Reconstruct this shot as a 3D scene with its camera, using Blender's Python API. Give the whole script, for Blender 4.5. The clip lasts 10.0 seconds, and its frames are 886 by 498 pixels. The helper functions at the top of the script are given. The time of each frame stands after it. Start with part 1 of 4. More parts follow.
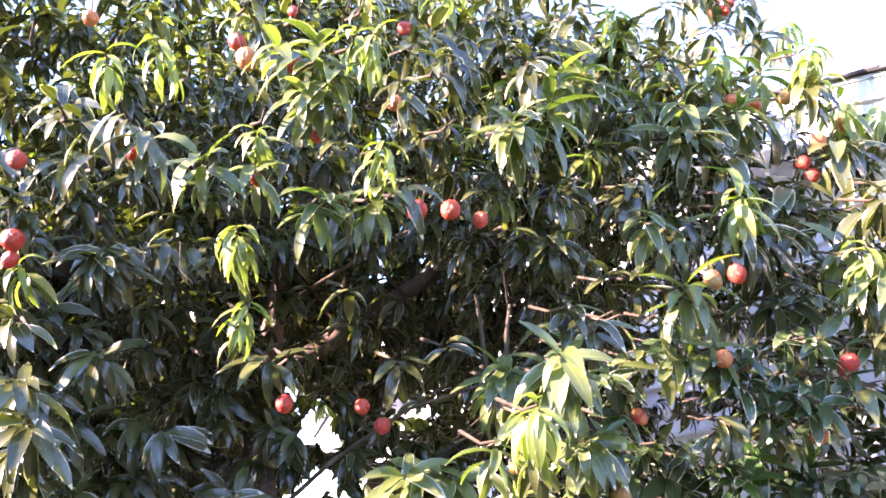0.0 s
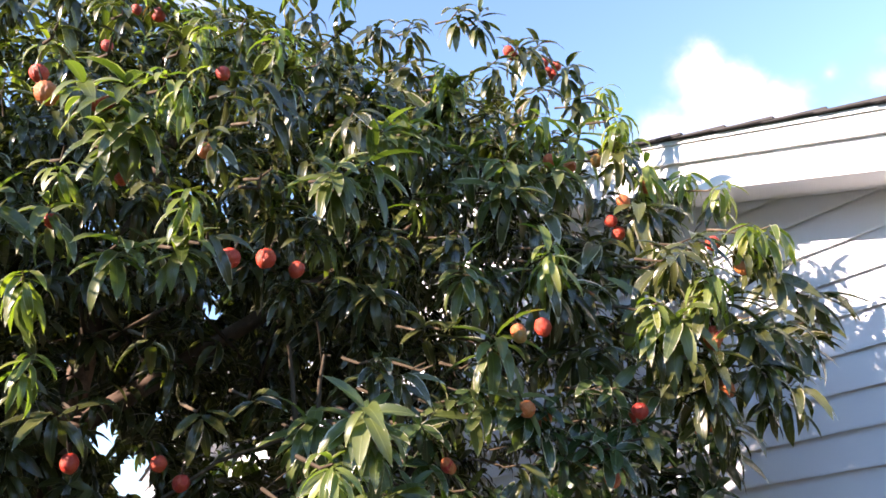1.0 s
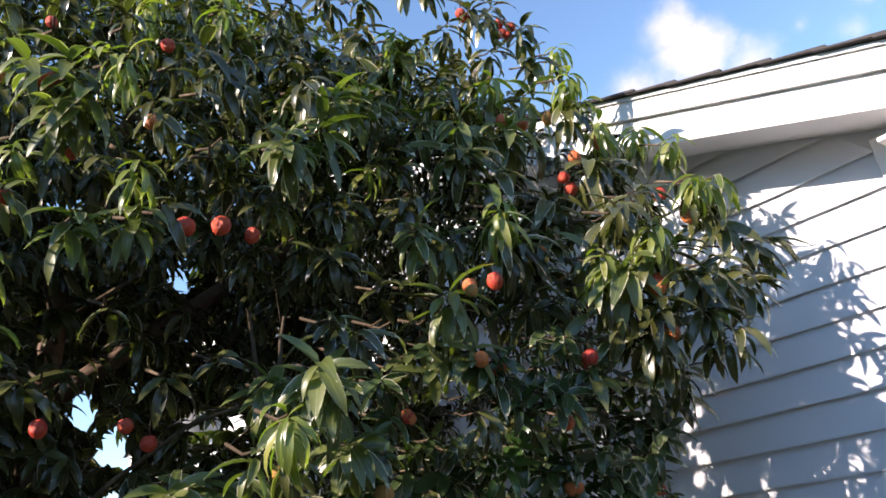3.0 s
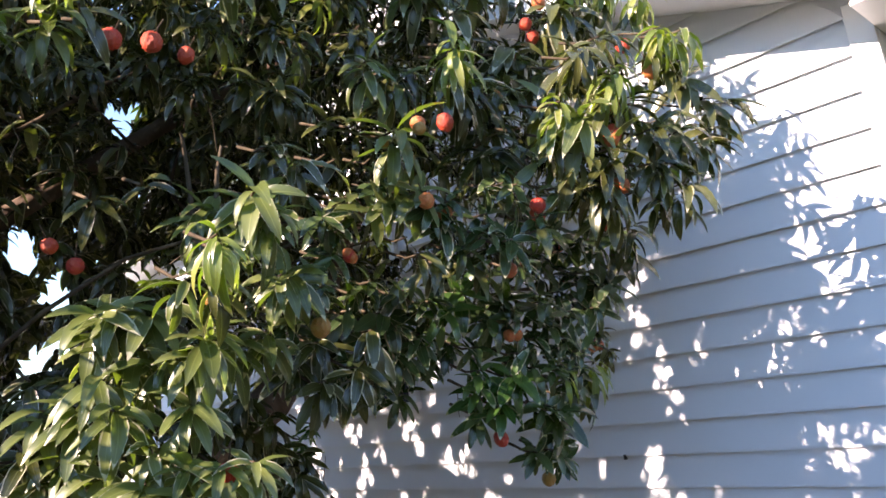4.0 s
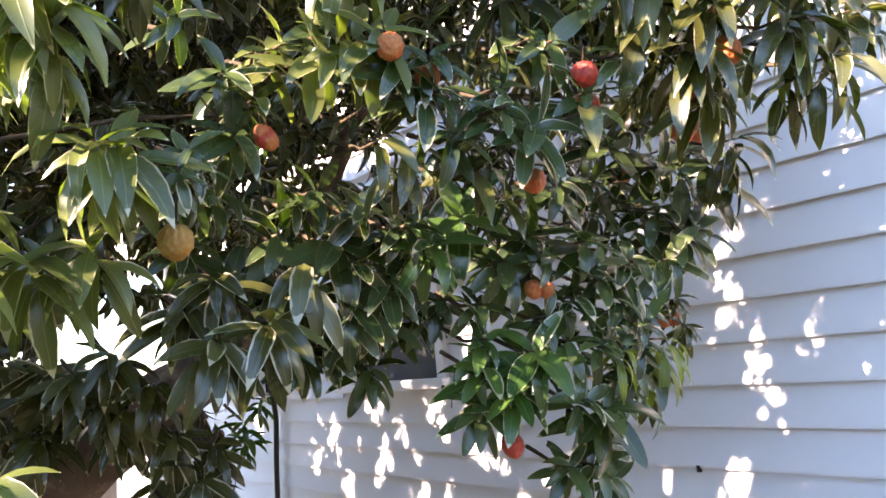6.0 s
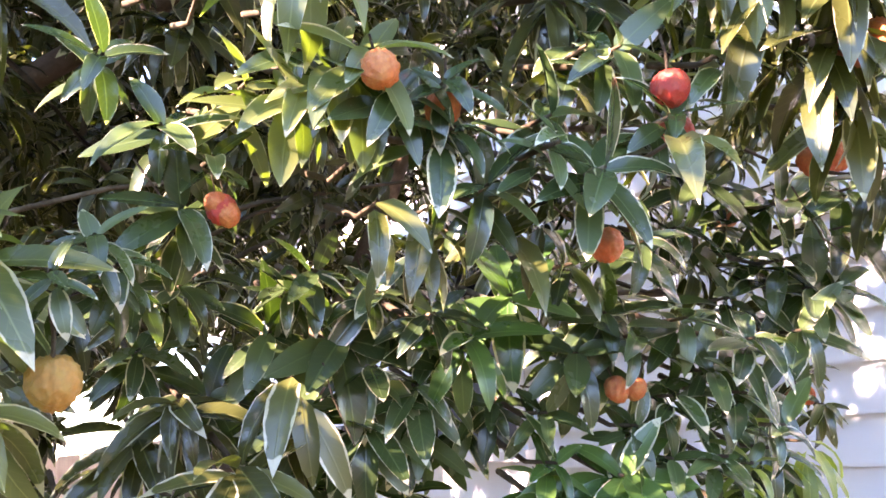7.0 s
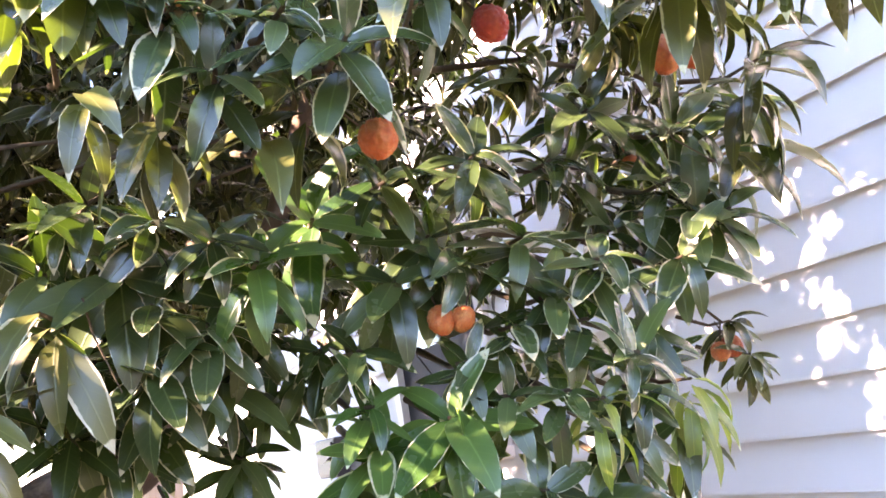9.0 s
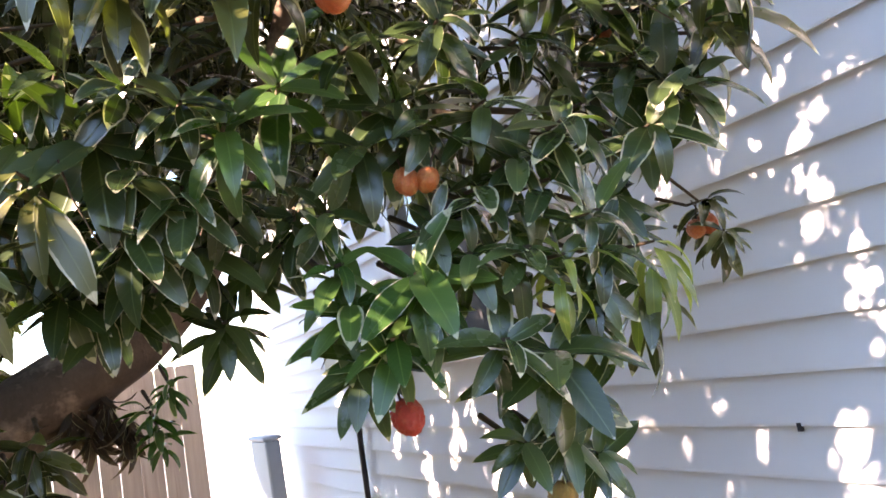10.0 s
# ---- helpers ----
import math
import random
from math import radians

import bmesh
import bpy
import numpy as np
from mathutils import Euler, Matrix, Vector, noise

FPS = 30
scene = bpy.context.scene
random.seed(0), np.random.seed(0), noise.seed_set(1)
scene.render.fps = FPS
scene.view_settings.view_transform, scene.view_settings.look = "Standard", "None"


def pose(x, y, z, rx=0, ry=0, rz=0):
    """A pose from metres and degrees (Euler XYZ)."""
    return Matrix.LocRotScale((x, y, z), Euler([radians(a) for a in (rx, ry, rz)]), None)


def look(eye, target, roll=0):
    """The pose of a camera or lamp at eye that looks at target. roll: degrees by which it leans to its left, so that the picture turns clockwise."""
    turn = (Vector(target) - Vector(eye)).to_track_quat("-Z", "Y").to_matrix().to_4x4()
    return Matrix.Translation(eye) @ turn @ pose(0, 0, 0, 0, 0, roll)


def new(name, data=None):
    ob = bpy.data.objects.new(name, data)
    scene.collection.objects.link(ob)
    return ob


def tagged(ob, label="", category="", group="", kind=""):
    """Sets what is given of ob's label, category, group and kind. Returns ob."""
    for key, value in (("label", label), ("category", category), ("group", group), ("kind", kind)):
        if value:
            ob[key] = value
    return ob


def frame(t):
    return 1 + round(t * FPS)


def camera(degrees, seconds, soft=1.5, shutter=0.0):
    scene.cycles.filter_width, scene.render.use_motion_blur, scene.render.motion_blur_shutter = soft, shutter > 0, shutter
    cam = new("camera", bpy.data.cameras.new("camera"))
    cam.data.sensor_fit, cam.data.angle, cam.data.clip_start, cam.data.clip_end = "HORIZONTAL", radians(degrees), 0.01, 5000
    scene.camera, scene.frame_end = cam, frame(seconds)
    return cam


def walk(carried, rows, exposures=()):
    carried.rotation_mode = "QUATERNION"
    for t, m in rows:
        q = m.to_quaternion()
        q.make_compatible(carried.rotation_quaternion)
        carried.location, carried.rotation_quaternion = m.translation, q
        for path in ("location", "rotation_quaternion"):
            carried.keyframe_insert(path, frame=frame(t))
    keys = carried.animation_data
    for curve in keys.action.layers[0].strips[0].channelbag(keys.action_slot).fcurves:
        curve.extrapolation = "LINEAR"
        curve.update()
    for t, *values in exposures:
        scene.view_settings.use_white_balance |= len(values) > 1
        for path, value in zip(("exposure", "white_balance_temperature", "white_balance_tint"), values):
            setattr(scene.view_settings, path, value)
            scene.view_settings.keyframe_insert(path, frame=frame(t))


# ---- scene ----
cam = camera(62.0, 10.0, soft=1.65)
PATH = [
    (0, (0.426, -0.301, 1.817), (1.384, 1.294, 2.551), -5.5),
    (0.5, (0.473, -0.345, 1.833), (1.644, 1.106, 2.556), -7.7),
    (1, (0.479, -0.369, 1.84), (1.745, 0.974, 2.609), -8.4),
    (1.5, (0.496, -0.395, 1.854), (1.836, 0.836, 2.683), -9.1),
    (2, (0.507, -0.429, 1.885), (1.806, 0.808, 2.77), -10.2),
    (2.5, (0.477, -0.455, 1.867), (1.778, 0.778, 2.756), -10.7),
    (3, (0.491, -0.438, 1.794), (1.81, 0.903, 2.473), -11.3),
    (3.2, (0.515, -0.424, 1.761), (1.85, 0.966, 2.296), -12.5),
    (4.3, (0.574, -0.383, 1.705), (2.001, 0.977, 2.042), -8.4),
    (4.5, (0.606, -0.36, 1.674), (1.995, 1.029, 2.051), -8.8),
    (4.8, (0.687, -0.298, 1.652), (1.948, 1.195, 2.078), -8.2),
    (5, (0.756, -0.225, 1.669), (2.064, 1.218, 2.126), -7.6),
    (5.2, (0.843, -0.17, 1.686), (2.226, 1.248, 1.96), -6.5),
    (6.3, (1.199, 0.027, 1.729), (2.362, 1.628, 2.017), -5.0),
    (6.5, (1.268, 0.067, 1.755), (2.358, 1.723, 2.023), -5.3),
    (7, (1.337, 0.162, 1.806), (2.416, 1.79, 2.235), -7.0),
    (7.5, (1.434, 0.198, 1.828), (2.32, 1.954, 2.191), -6.2),
    (8, (1.475, 0.226, 1.777), (2.361, 1.961, 2.229), -7.9),
    (8.5, (1.532, 0.188, 1.785), (2.459, 1.906, 2.22), -8.6),
    (9, (1.6, 0.147, 1.688), (2.608, 1.801, 2.184), -9.8),
    (9.5, (1.62, 0.135, 1.632), (2.651, 1.811, 1.99), -12.6),
    (10, (1.625, 0.117, 1.616), (2.599, 1.84, 1.903), -10.2),
]
walk(cam, [(t, look(eye, target, roll)) for t, eye, target, roll in PATH],
     [(0, 3.4, 7000, 50), (0.5, 2.65, 7300, 43), (1, 1.85, 7300, 31), (1.5, 1.15, 7100, 26), (2, 0.75, 7050, 24), (2.5, 0.75, 7050, 24), (3, 1.2, 7100, 26), (4.3, 2.15, 7600, 31), (4.6, 2.35, 7600, 31), (5, 2.75, 8000, 34), (6.3, 3.2, 8200, 36), (7, 3.95, 8100, 44), (7.5, 4.3, 8000, 46), (8.5, 4.65, 7900, 46), (9, 4.0, 8400, 43), (10, 3.2, 8400, 36)])

# ---- light ----
SUN_DIR = Vector((1.0, -0.22, -0.61)).normalized()      # the way the sunlight travels
sun_data = bpy.data.lights.new("sun", "SUN")
sun_data.energy, sun_data.angle, sun_data.color = 5.0, radians(0.53), (1.0, 0.95, 0.86)
sun = new("sun", sun_data)
sun.matrix_world = look((-6, 2.5, 8), Vector((-6, 2.5, 8)) + SUN_DIR)

world = bpy.data.worlds.new("world")
scene.world = world
world.use_nodes = True
wn, wl = world.node_tree.nodes, world.node_tree.links
wn.clear()
sky = wn.new("ShaderNodeTexSky")
sky.sky_type, sky.sun_disc = "NISHITA", False
sky.sun_elevation = math.asin(-SUN_DIR.z)
sky.sun_rotation = math.atan2(-SUN_DIR.x, -SUN_DIR.y)
sky.air_density, sky.dust_density, sky.ozone_density = 1.0, 0.0, 3.0
coord = wn.new("ShaderNodeTexCoord")


def math_node(tree, op, a, b=None, c=None, clamp=False):
    n = tree.nodes.new("ShaderNodeMath")
    n.operation, n.use_clamp = op, clamp
    for i, v in enumerate((a, b, c)):
        if v is None:
            continue
        if isinstance(v, (int, float)):
            n.inputs[i].default_value = v
        else:
            tree.links.new(v, n.inputs[i])
    return n.outputs[0]


def cloud_puff(direction, radius, soft):
    """Strength of one heap of cloud round a direction of the sky."""
    d = wn.new("ShaderNodeVectorMath")
    d.operation = "DISTANCE"
    wl.new(coord.outputs["Generated"], d.inputs[0])
    d.inputs[1].default_value = Vector(direction).normalized()
    return math_node(world.node_tree, "DIVIDE", math_node(world.node_tree, "SUBTRACT", radius, d.outputs["Value"]), soft)


def puffs(parts):
    out = None
    for d, r, s in parts:
        v = cloud_puff(d, r, s)
        out = v if out is None else math_node(world.node_tree, "MAXIMUM", out, v)
    return out


heap = puffs([((0.790, 0.328, 0.518), 0.045, 0.05), ((0.822, 0.317, 0.473), 0.065, 0.06), ((0.850, 0.283, 0.444), 0.055, 0.06), ((0.796, 0.404, 0.451), 0.05, 0.06), ((0.828, 0.356, 0.433), 0.065, 0.06), ((0.789, 0.315, 0.527), 0.035, 0.05), ((0.886, 0.216, 0.411), 0.028, 0.05), ((0.862, 0.215, 0.460), 0.01, 0.04), ((0.877, 0.142, 0.458), 0.026, 0.045), ((0.888, 0.165, 0.429), 0.03, 0.045), ((0.224, 0.673, 0.705), 0.06, 0.06), ((0.257, 0.672, 0.694), 0.05, 0.06), ((0.293, 0.682, 0.670), 0.035, 0.05), ((0.335, 0.681, 0.651), 0.025, 0.05),
              ((-0.1, 0.62, 0.78), 0.14, 0.1)])
puff_noise = wn.new("ShaderNodeTexNoise")
puff_noise.inputs["Scale"].default_value, puff_noise.inputs["Detail"].default_value = 9.0, 5.0
puff_noise.inputs["Roughness"].default_value = 0.6
wl.new(coord.outputs["Generated"], puff_noise.inputs["Vector"])
ragged = math_node(world.node_tree, "MULTIPLY", math_node(world.node_tree, "SUBTRACT", puff_noise.outputs["Fac"], 0.46), 4.5)
cover = math_node(world.node_tree, "ADD", math_node(world.node_tree, "MULTIPLY", heap, 1.7), ragged)
cover = math_node(world.node_tree, "MULTIPLY", cover, math_node(world.node_tree, "ADD", heap, 0.6, clamp=True))
soft_ramp = wn.new("ShaderNodeMapRange")
soft_ramp.interpolation_type = "SMOOTHSTEP"
soft_ramp.inputs["From Min"].default_value, soft_ramp.inputs["From Max"].default_value = 0.0, 2.6
wl.new(cover, soft_ramp.inputs["Value"])
cloud_mix = wn.new("ShaderNodeMix")
cloud_mix.data_type = "RGBA"
wl.new(soft_ramp.outputs["Result"], cloud_mix.inputs["Factor"])
SKY_STRENGTH = 0.105
deep = wn.new("ShaderNodeMix")
deep.data_type, deep.blend_type = "RGBA", "MULTIPLY"
deep.inputs["Factor"].default_value = 1.0
deep.inputs["B"].default_value = (1.14, 1.42, 1.42, 1)
wl.new(sky.outputs[0], deep.inputs["A"])
wl.new(deep.outputs["Result"], cloud_mix.inputs["A"])
cloud_mix.inputs["B"].default_value = (5.4, 5.5, 6.2, 1)
back = wn.new("ShaderNodeBackground")
back.inputs["Strength"].default_value = SKY_STRENGTH
wl.new(cloud_mix.outputs["Result"], back.inputs["Color"])
world_out = wn.new("ShaderNodeOutputWorld")
wl.new(back.outputs[0], world_out.inputs["Surface"])


# ---- materials ----
def material(name, rough=0.6, metal=0.0, spec=0.5):
    m = bpy.data.materials.new(name)
    m.use_nodes = True
    b = m.node_tree.nodes["Principled BSDF"]
    b.inputs["Roughness"].default_value, b.inputs["Metallic"].default_value = rough, metal
    b.inputs["Specular IOR Level"].default_value = spec
    return m, m.node_tree, b


def tex(tree, kind, scale, detail=4.0, rough=0.55, vector=None, stretch=None, space="Object"):
    n = tree.nodes.new(kind)
    n.inputs["Scale"].default_value = scale
    if "Detail" in n.inputs:
        n.inputs["Detail"].default_value = detail
    if "Roughness" in n.inputs:
        n.inputs["Roughness"].default_value = rough
    src = vector
    if src is None:
        tc = tree.nodes.new("ShaderNodeTexCoord")
        src = tc.outputs[space]
    if stretch:
        mp = tree.nodes.new("ShaderNodeMapping")
        mp.inputs["Scale"].default_value = stretch
        tree.links.new(src, mp.inputs["Vector"])
        src = mp.outputs[0]
    tree.links.new(src, n.inputs["Vector"])
    return n


def ramp(tree, fac, stops):
    n = tree.nodes.new("ShaderNodeValToRGB")
    el = n.color_ramp.elements
    while len(el) < len(stops):
        el.new(0.5)
    for e, (p, c) in zip(el, stops):
        e.position, e.color = p, (*c, 1)
    tree.links.new(fac, n.inputs[0])
    return n.outputs[0]


def mix(tree, fac, a, b, mode="MIX"):
    n = tree.nodes.new("ShaderNodeMix")
    n.data_type, n.blend_type = "RGBA", mode
    for sock, v in (("Factor", fac), ("A", a), ("B", b)):
        if isinstance(v, (int, float)):
            n.inputs[sock].default_value = v
        elif isinstance(v, tuple):
            n.inputs[sock].default_value = (*v, 1)
        else:
            tree.links.new(v, n.inputs[sock])
    return n.outputs["Result"]


def bump(tree, b, height, strength=0.3, dist=0.002):
    n = tree.nodes.new("ShaderNodeBump")
    n.inputs["Strength"].default_value, n.inputs["Distance"].default_value = strength, dist
    tree.links.new(height, n.inputs["Height"])
    tree.links.new(n.outputs[0], b.inputs["Normal"])


def leaf_material(name, dark, mid, light, rough, through_light, vary, scorch=0.8):
    """Leaf blade: waxy top, paler midrib and side veins by its own u and v, light let through."""
    m, tr, b = material(name, rough, 0.0, 0.7)
    if vary == "island":
        g = tr.nodes.new("ShaderNodeNewGeometry")
        rnd = g.outputs["Random Per Island"]
    else:
        g = tr.nodes.new("ShaderNodeObjectInfo")
        rnd = g.outputs["Random"]
    unit = 1.0 if vary == "island" else 0.11      # separate leaves carry a scale of their own
    base = ramp(tr, rnd, [(0.0, dark), (0.55, mid), (1.0, light)])
    patch = tex(tr, "ShaderNodeTexNoise", 22.0 * unit, 3.0)
    base = mix(tr, math_node(tr, "MULTIPLY", patch.outputs["Fac"], 0.3), base, dark)
    uv = tr.nodes.new("ShaderNodeUVMap")
    uv.uv_map = "blade"
    sep = tr.nodes.new("ShaderNodeSeparateXYZ")
    tr.links.new(uv.outputs[0], sep.inputs[0])
    off = math_node(tr, "ABSOLUTE", math_node(tr, "SUBTRACT", sep.outputs[0], 0.5))
    rib = math_node(tr, "SUBTRACT", 1.0, math_node(tr, "DIVIDE", off, 0.045), clamp=True)
    vein = math_node(tr, "SINE", math_node(tr, "MULTIPLY", math_node(tr, "SUBTRACT", sep.outputs[1], math_node(tr, "MULTIPLY", off, 0.35)), 62.0))
    vein = math_node(tr, "MULTIPLY", math_node(tr, "SUBTRACT", vein, 0.8, clamp=True), 1.2)
    pale = tuple(min(1.0, c * 1.5 + 0.03) for c in light)
    base = mix(tr, math_node(tr, "MULTIPLY", rib, 0.40), base, pale)
    base = mix(tr, math_node(tr, "MULTIPLY", vein, 0.22), base, pale)
    # dry bleached margins: broad on a few leaves, thin and broken on most
    spoilt = math_node(tr, "FRACT", math_node(tr, "MULTIPLY", rnd, 37.7))
    spoilt = math_node(tr, "MULTIPLY", spoilt, math_node(tr, "MULTIPLY", spoilt, spoilt))
    ragged = tex(tr, "ShaderNodeTexNoise", 45.0 * unit, 3.0, 0.65)
    worn = math_node(tr, "MULTIPLY", math_node(tr, "SUBTRACT", ragged.outputs["Fac"], 0.50), 2.2)
    reach = math_node(tr, "ADD", math_node(tr, "MULTIPLY", spoilt, 0.12), math_node(tr, "MULTIPLY", worn, 0.14 * scorch))
    rim = math_node(tr, "DIVIDE", math_node(tr, "SUBTRACT", math_node(tr, "ADD", off, reach), 0.495, clamp=True), 0.03, clamp=True)
    tip = math_node(tr, "DIVIDE", math_node(tr, "SUBTRACT", math_node(tr, "ADD", sep.outputs[1], reach), 0.955, clamp=True), 0.02, clamp=True)
    dry = math_node(tr, "MULTIPLY", math_node(tr, "MAXIMUM", rim, tip), 0.75, clamp=True)
    base = mix(tr, dry, base, (0.60, 0.55, 0.40))
    tr.links.new(base, b.inputs["Base Color"])
    bump(tr, b, math_node(tr, "ADD", rib, math_node(tr, "MULTIPLY", vein, 0.5)), 0.25, 0.001)
    gloss = math_node(tr, "ADD", math_node(tr, "MULTIPLY", patch.outputs["Fac"], 0.22), rough - 0.10)
    tr.links.new(math_node(tr, "ADD", gloss, math_node(tr, "MULTIPLY", rnd, 0.12)), b.inputs["Roughness"])
    t = tr.nodes.new("ShaderNodeBsdfTranslucent")
    tr.links.new(mix(tr, 1.0, base, (1.3, 1.75, 0.42), "MULTIPLY"), t.inputs["Color"])
    ms = tr.nodes.new("ShaderNodeMixShader")
    ms.inputs[0].default_value = through_light
    tr.links.new(b.outputs[0], ms.inputs[1])
    tr.links.new(t.outputs[0], ms.inputs[2])
    tr.links.new(ms.outputs[0], tr.nodes["Material Output"].inputs["Surface"])
    return m


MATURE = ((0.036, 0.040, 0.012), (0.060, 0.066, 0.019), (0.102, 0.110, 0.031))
YOUNG = ((0.10, 0.145, 0.03), (0.175, 0.215, 0.045), (0.29, 0.29, 0.07))
FRESH = ((0.024, 0.068, 0.016), (0.042, 0.105, 0.024), (0.075, 0.150, 0.034))
leaf_fresh = leaf_material("leaf_fresh", *FRESH, 0.22, 0.28, "island")
leaf_fresh_near = leaf_material("leaf_fresh_near", *FRESH, 0.22, 0.28, "object", 1.0)
leaf_bulk = leaf_material("leaf_bulk", *MATURE, 0.19, 0.20, "island")
NEARER = ((0.026, 0.046, 0.016), (0.045, 0.076, 0.026), (0.074, 0.115, 0.037))
leaf_near = leaf_material("leaf_near", *NEARER, 0.19, 0.22, "object", 1.0)
# lighter copy of the mature leaf colours, sunlight painted into the blade
SUN_TINT = ((0.070, 0.095, 0.026), (0.115, 0.145, 0.042), (0.18, 0.205, 0.066))
leaf_sun_tint = leaf_material("leaf_sun_tint", *SUN_TINT, 0.26, 0.32, "island")
leaf_sun_tint_near = leaf_material("leaf_sun_tint_near", *SUN_TINT, 0.26, 0.32, "object", 1.0)
leaf_young = leaf_material("leaf_young", *YOUNG, 0.30, 0.38, "island", 0.3)
leaf_young_near = leaf_material("leaf_young_near", *YOUNG, 0.30, 0.38, "object", 0.5)


DRY = ((0.045, 0.026, 0.014), (0.075, 0.044, 0.024), (0.12, 0.075, 0.04))
leaf_dead = leaf_material("leaf_dead", *DRY, 0.6, 0.15, "island", 0.2)


def fruit_material(name, base_a, base_b, patchy):
    m, tr, b = material(name, 0.40, 0.0, 0.45)
    oi = tr.nodes.new("ShaderNodeObjectInfo")
    base = mix(tr, oi.outputs["Random"], base_a, base_b)
    blotch = tex(tr, "ShaderNodeTexNoise", 2.2, 3.0)
    base = mix(tr, ramp(tr, blotch.outputs["Fac"], [(0.45, (0, 0, 0)), (0.75, (0.8, 0.8, 0.8))]), base, patchy)
    cell = tex(tr, "ShaderNodeTexVoronoi", 9.0)
    base = mix(tr, math_node(tr, "MULTIPLY", cell.outputs["Distance"], 0.4), base, tuple(c * 0.5 for c in base_a))
    tr.links.new(base, b.inputs["Base Color"])
    fine = tex(tr, "ShaderNodeTexNoise", 40.0, 4.0)
    bump(tr, b, fine.outputs["Fac"], 0.35, 0.03)
    return m


def bark_material(name, a, c):
    m, tr, b = material(name, 0.85, 0.0, 0.2)
    n1 = tex(tr, "ShaderNodeTexNoise", 14.0, 6.0, 0.65, stretch=(1, 1, 0.45))
    n2 = tex(tr, "ShaderNodeTexNoise", 90.0, 4.0, 0.6)
    col = ramp(tr, n1.outputs["Fac"], [(0.3, a), (0.7, c)])
    col = mix(tr, math_node(tr, "MULTIPLY", n2.outputs["Fac"], 0.6), col, tuple(v * 0.45 for v in a))
    n3 = tex(tr, "ShaderNodeTexNoise", 7.0, 5.0, 0.7)
    lichen = ramp(tr, n3.outputs["Fac"], [(0.54, (0, 0, 0)), (0.66, (0.7, 0.7, 0.7))])
    tr.links.new(mix(tr, lichen, col, tuple(v * 1.9 + 0.02 for v in c)), b.inputs["Base Color"])
    bump(tr, b, math_node(tr, "ADD", n1.outputs["Fac"], math_node(tr, "MULTIPLY", n2.outputs["Fac"], 0.4)), 0.8, 0.008)
    return m


def painted_material(name, color, rough, dirt=0.12, scale=3.0, grain=(1, 1, 1), spec=0.4):
    m, tr, b = material(name, rough, 0.0, spec)
    n1 = tex(tr, "ShaderNodeTexNoise", scale, 5.0, space="Object")
    n2 = tex(tr, "ShaderNodeTexNoise", 60.0, 3.0, stretch=grain)
    fac = math_node(tr, "MULTIPLY", ramp(tr, n1.outputs["Fac"], [(0.45, (0, 0, 0)), (0.8, (1, 1, 1))]), dirt)
    col = mix(tr, fac, color, tuple(c * 0.55 for c in color))
    tr.links.new(mix(tr, math_node(tr, "MULTIPLY", n2.outputs["Fac"], 0.10), col, tuple(c * 0.8 for c in color)), b.inputs["Base Color"])
    bump(tr, b, n2.outputs["Fac"], 0.12, 0.001)
    return m


def wood_material():
    m, tr, b = material("fence_wood", 0.8, 0.0, 0.25)
    oi = tr.nodes.new("ShaderNodeObjectInfo")
    n1 = tex(tr, "ShaderNodeTexNoise", 9.0, 6.0, 0.6, stretch=(3.0, 3.0, 0.18))
    n2 = tex(tr, "ShaderNodeTexNoise", 60.0, 5.0, 0.6, stretch=(2.0, 2.0, 0.06))
    col = ramp(tr, n1.outputs["Fac"], [(0.3, (0.50, 0.40, 0.33)), (0.55, (0.68, 0.58, 0.50)), (0.8, (0.80, 0.72, 0.64))])
    col = mix(tr, math_node(tr, "MULTIPLY", n2.outputs["Fac"], 0.5), col, (0.30, 0.22, 0.17))
    col = mix(tr, math_node(tr, "MULTIPLY", oi.outputs["Random"], 0.4), col, (0.62, 0.53, 0.45))
    tr.links.new(col, b.inputs["Base Color"])
    bump(tr, b, n2.outputs["Fac"], 0.5, 0.003)
    return m


def ground_material():
    m, tr, b = material("ground_soil", 0.95, 0.0, 0.1)
    n1 = tex(tr, "ShaderNodeTexNoise", 1.3, 6.0)
    n2 = tex(tr, "ShaderNodeTexNoise", 40.0, 6.0, 0.7)
    col = ramp(tr, n1.outputs["Fac"], [(0.3, (0.050, 0.050, 0.030)), (0.55, (0.066, 0.062, 0.040)), (0.8, (0.088, 0.078, 0.055))])
    tr.links.new(mix(tr, math_node(tr, "MULTIPLY", n2.outputs["Fac"], 0.4), col, (0.04, 0.045, 0.025)), b.inputs["Base Color"])
    bump(tr, b, n2.outputs["Fac"], 0.7, 0.02)
    return m


concrete_mat = painted_material("concrete", (0.40, 0.39, 0.37), 0.9, 0.3, 2.0)


# dull surface of the added walls out of view that hold back skylight
skylight_block_mat = painted_material("stucco", (0.20, 0.19, 0.16), 0.9, 0.3, 2.0)


def glass_material():
    m, tr, b = material("window_glass", 0.03, 0.0, 0.5)
    b.inputs["Base Color"].default_value = (0.9, 0.95, 0.95, 1)
    b.inputs["Transmission Weight"].default_value, b.inputs["IOR"].default_value = 1.0, 1.45
    return m


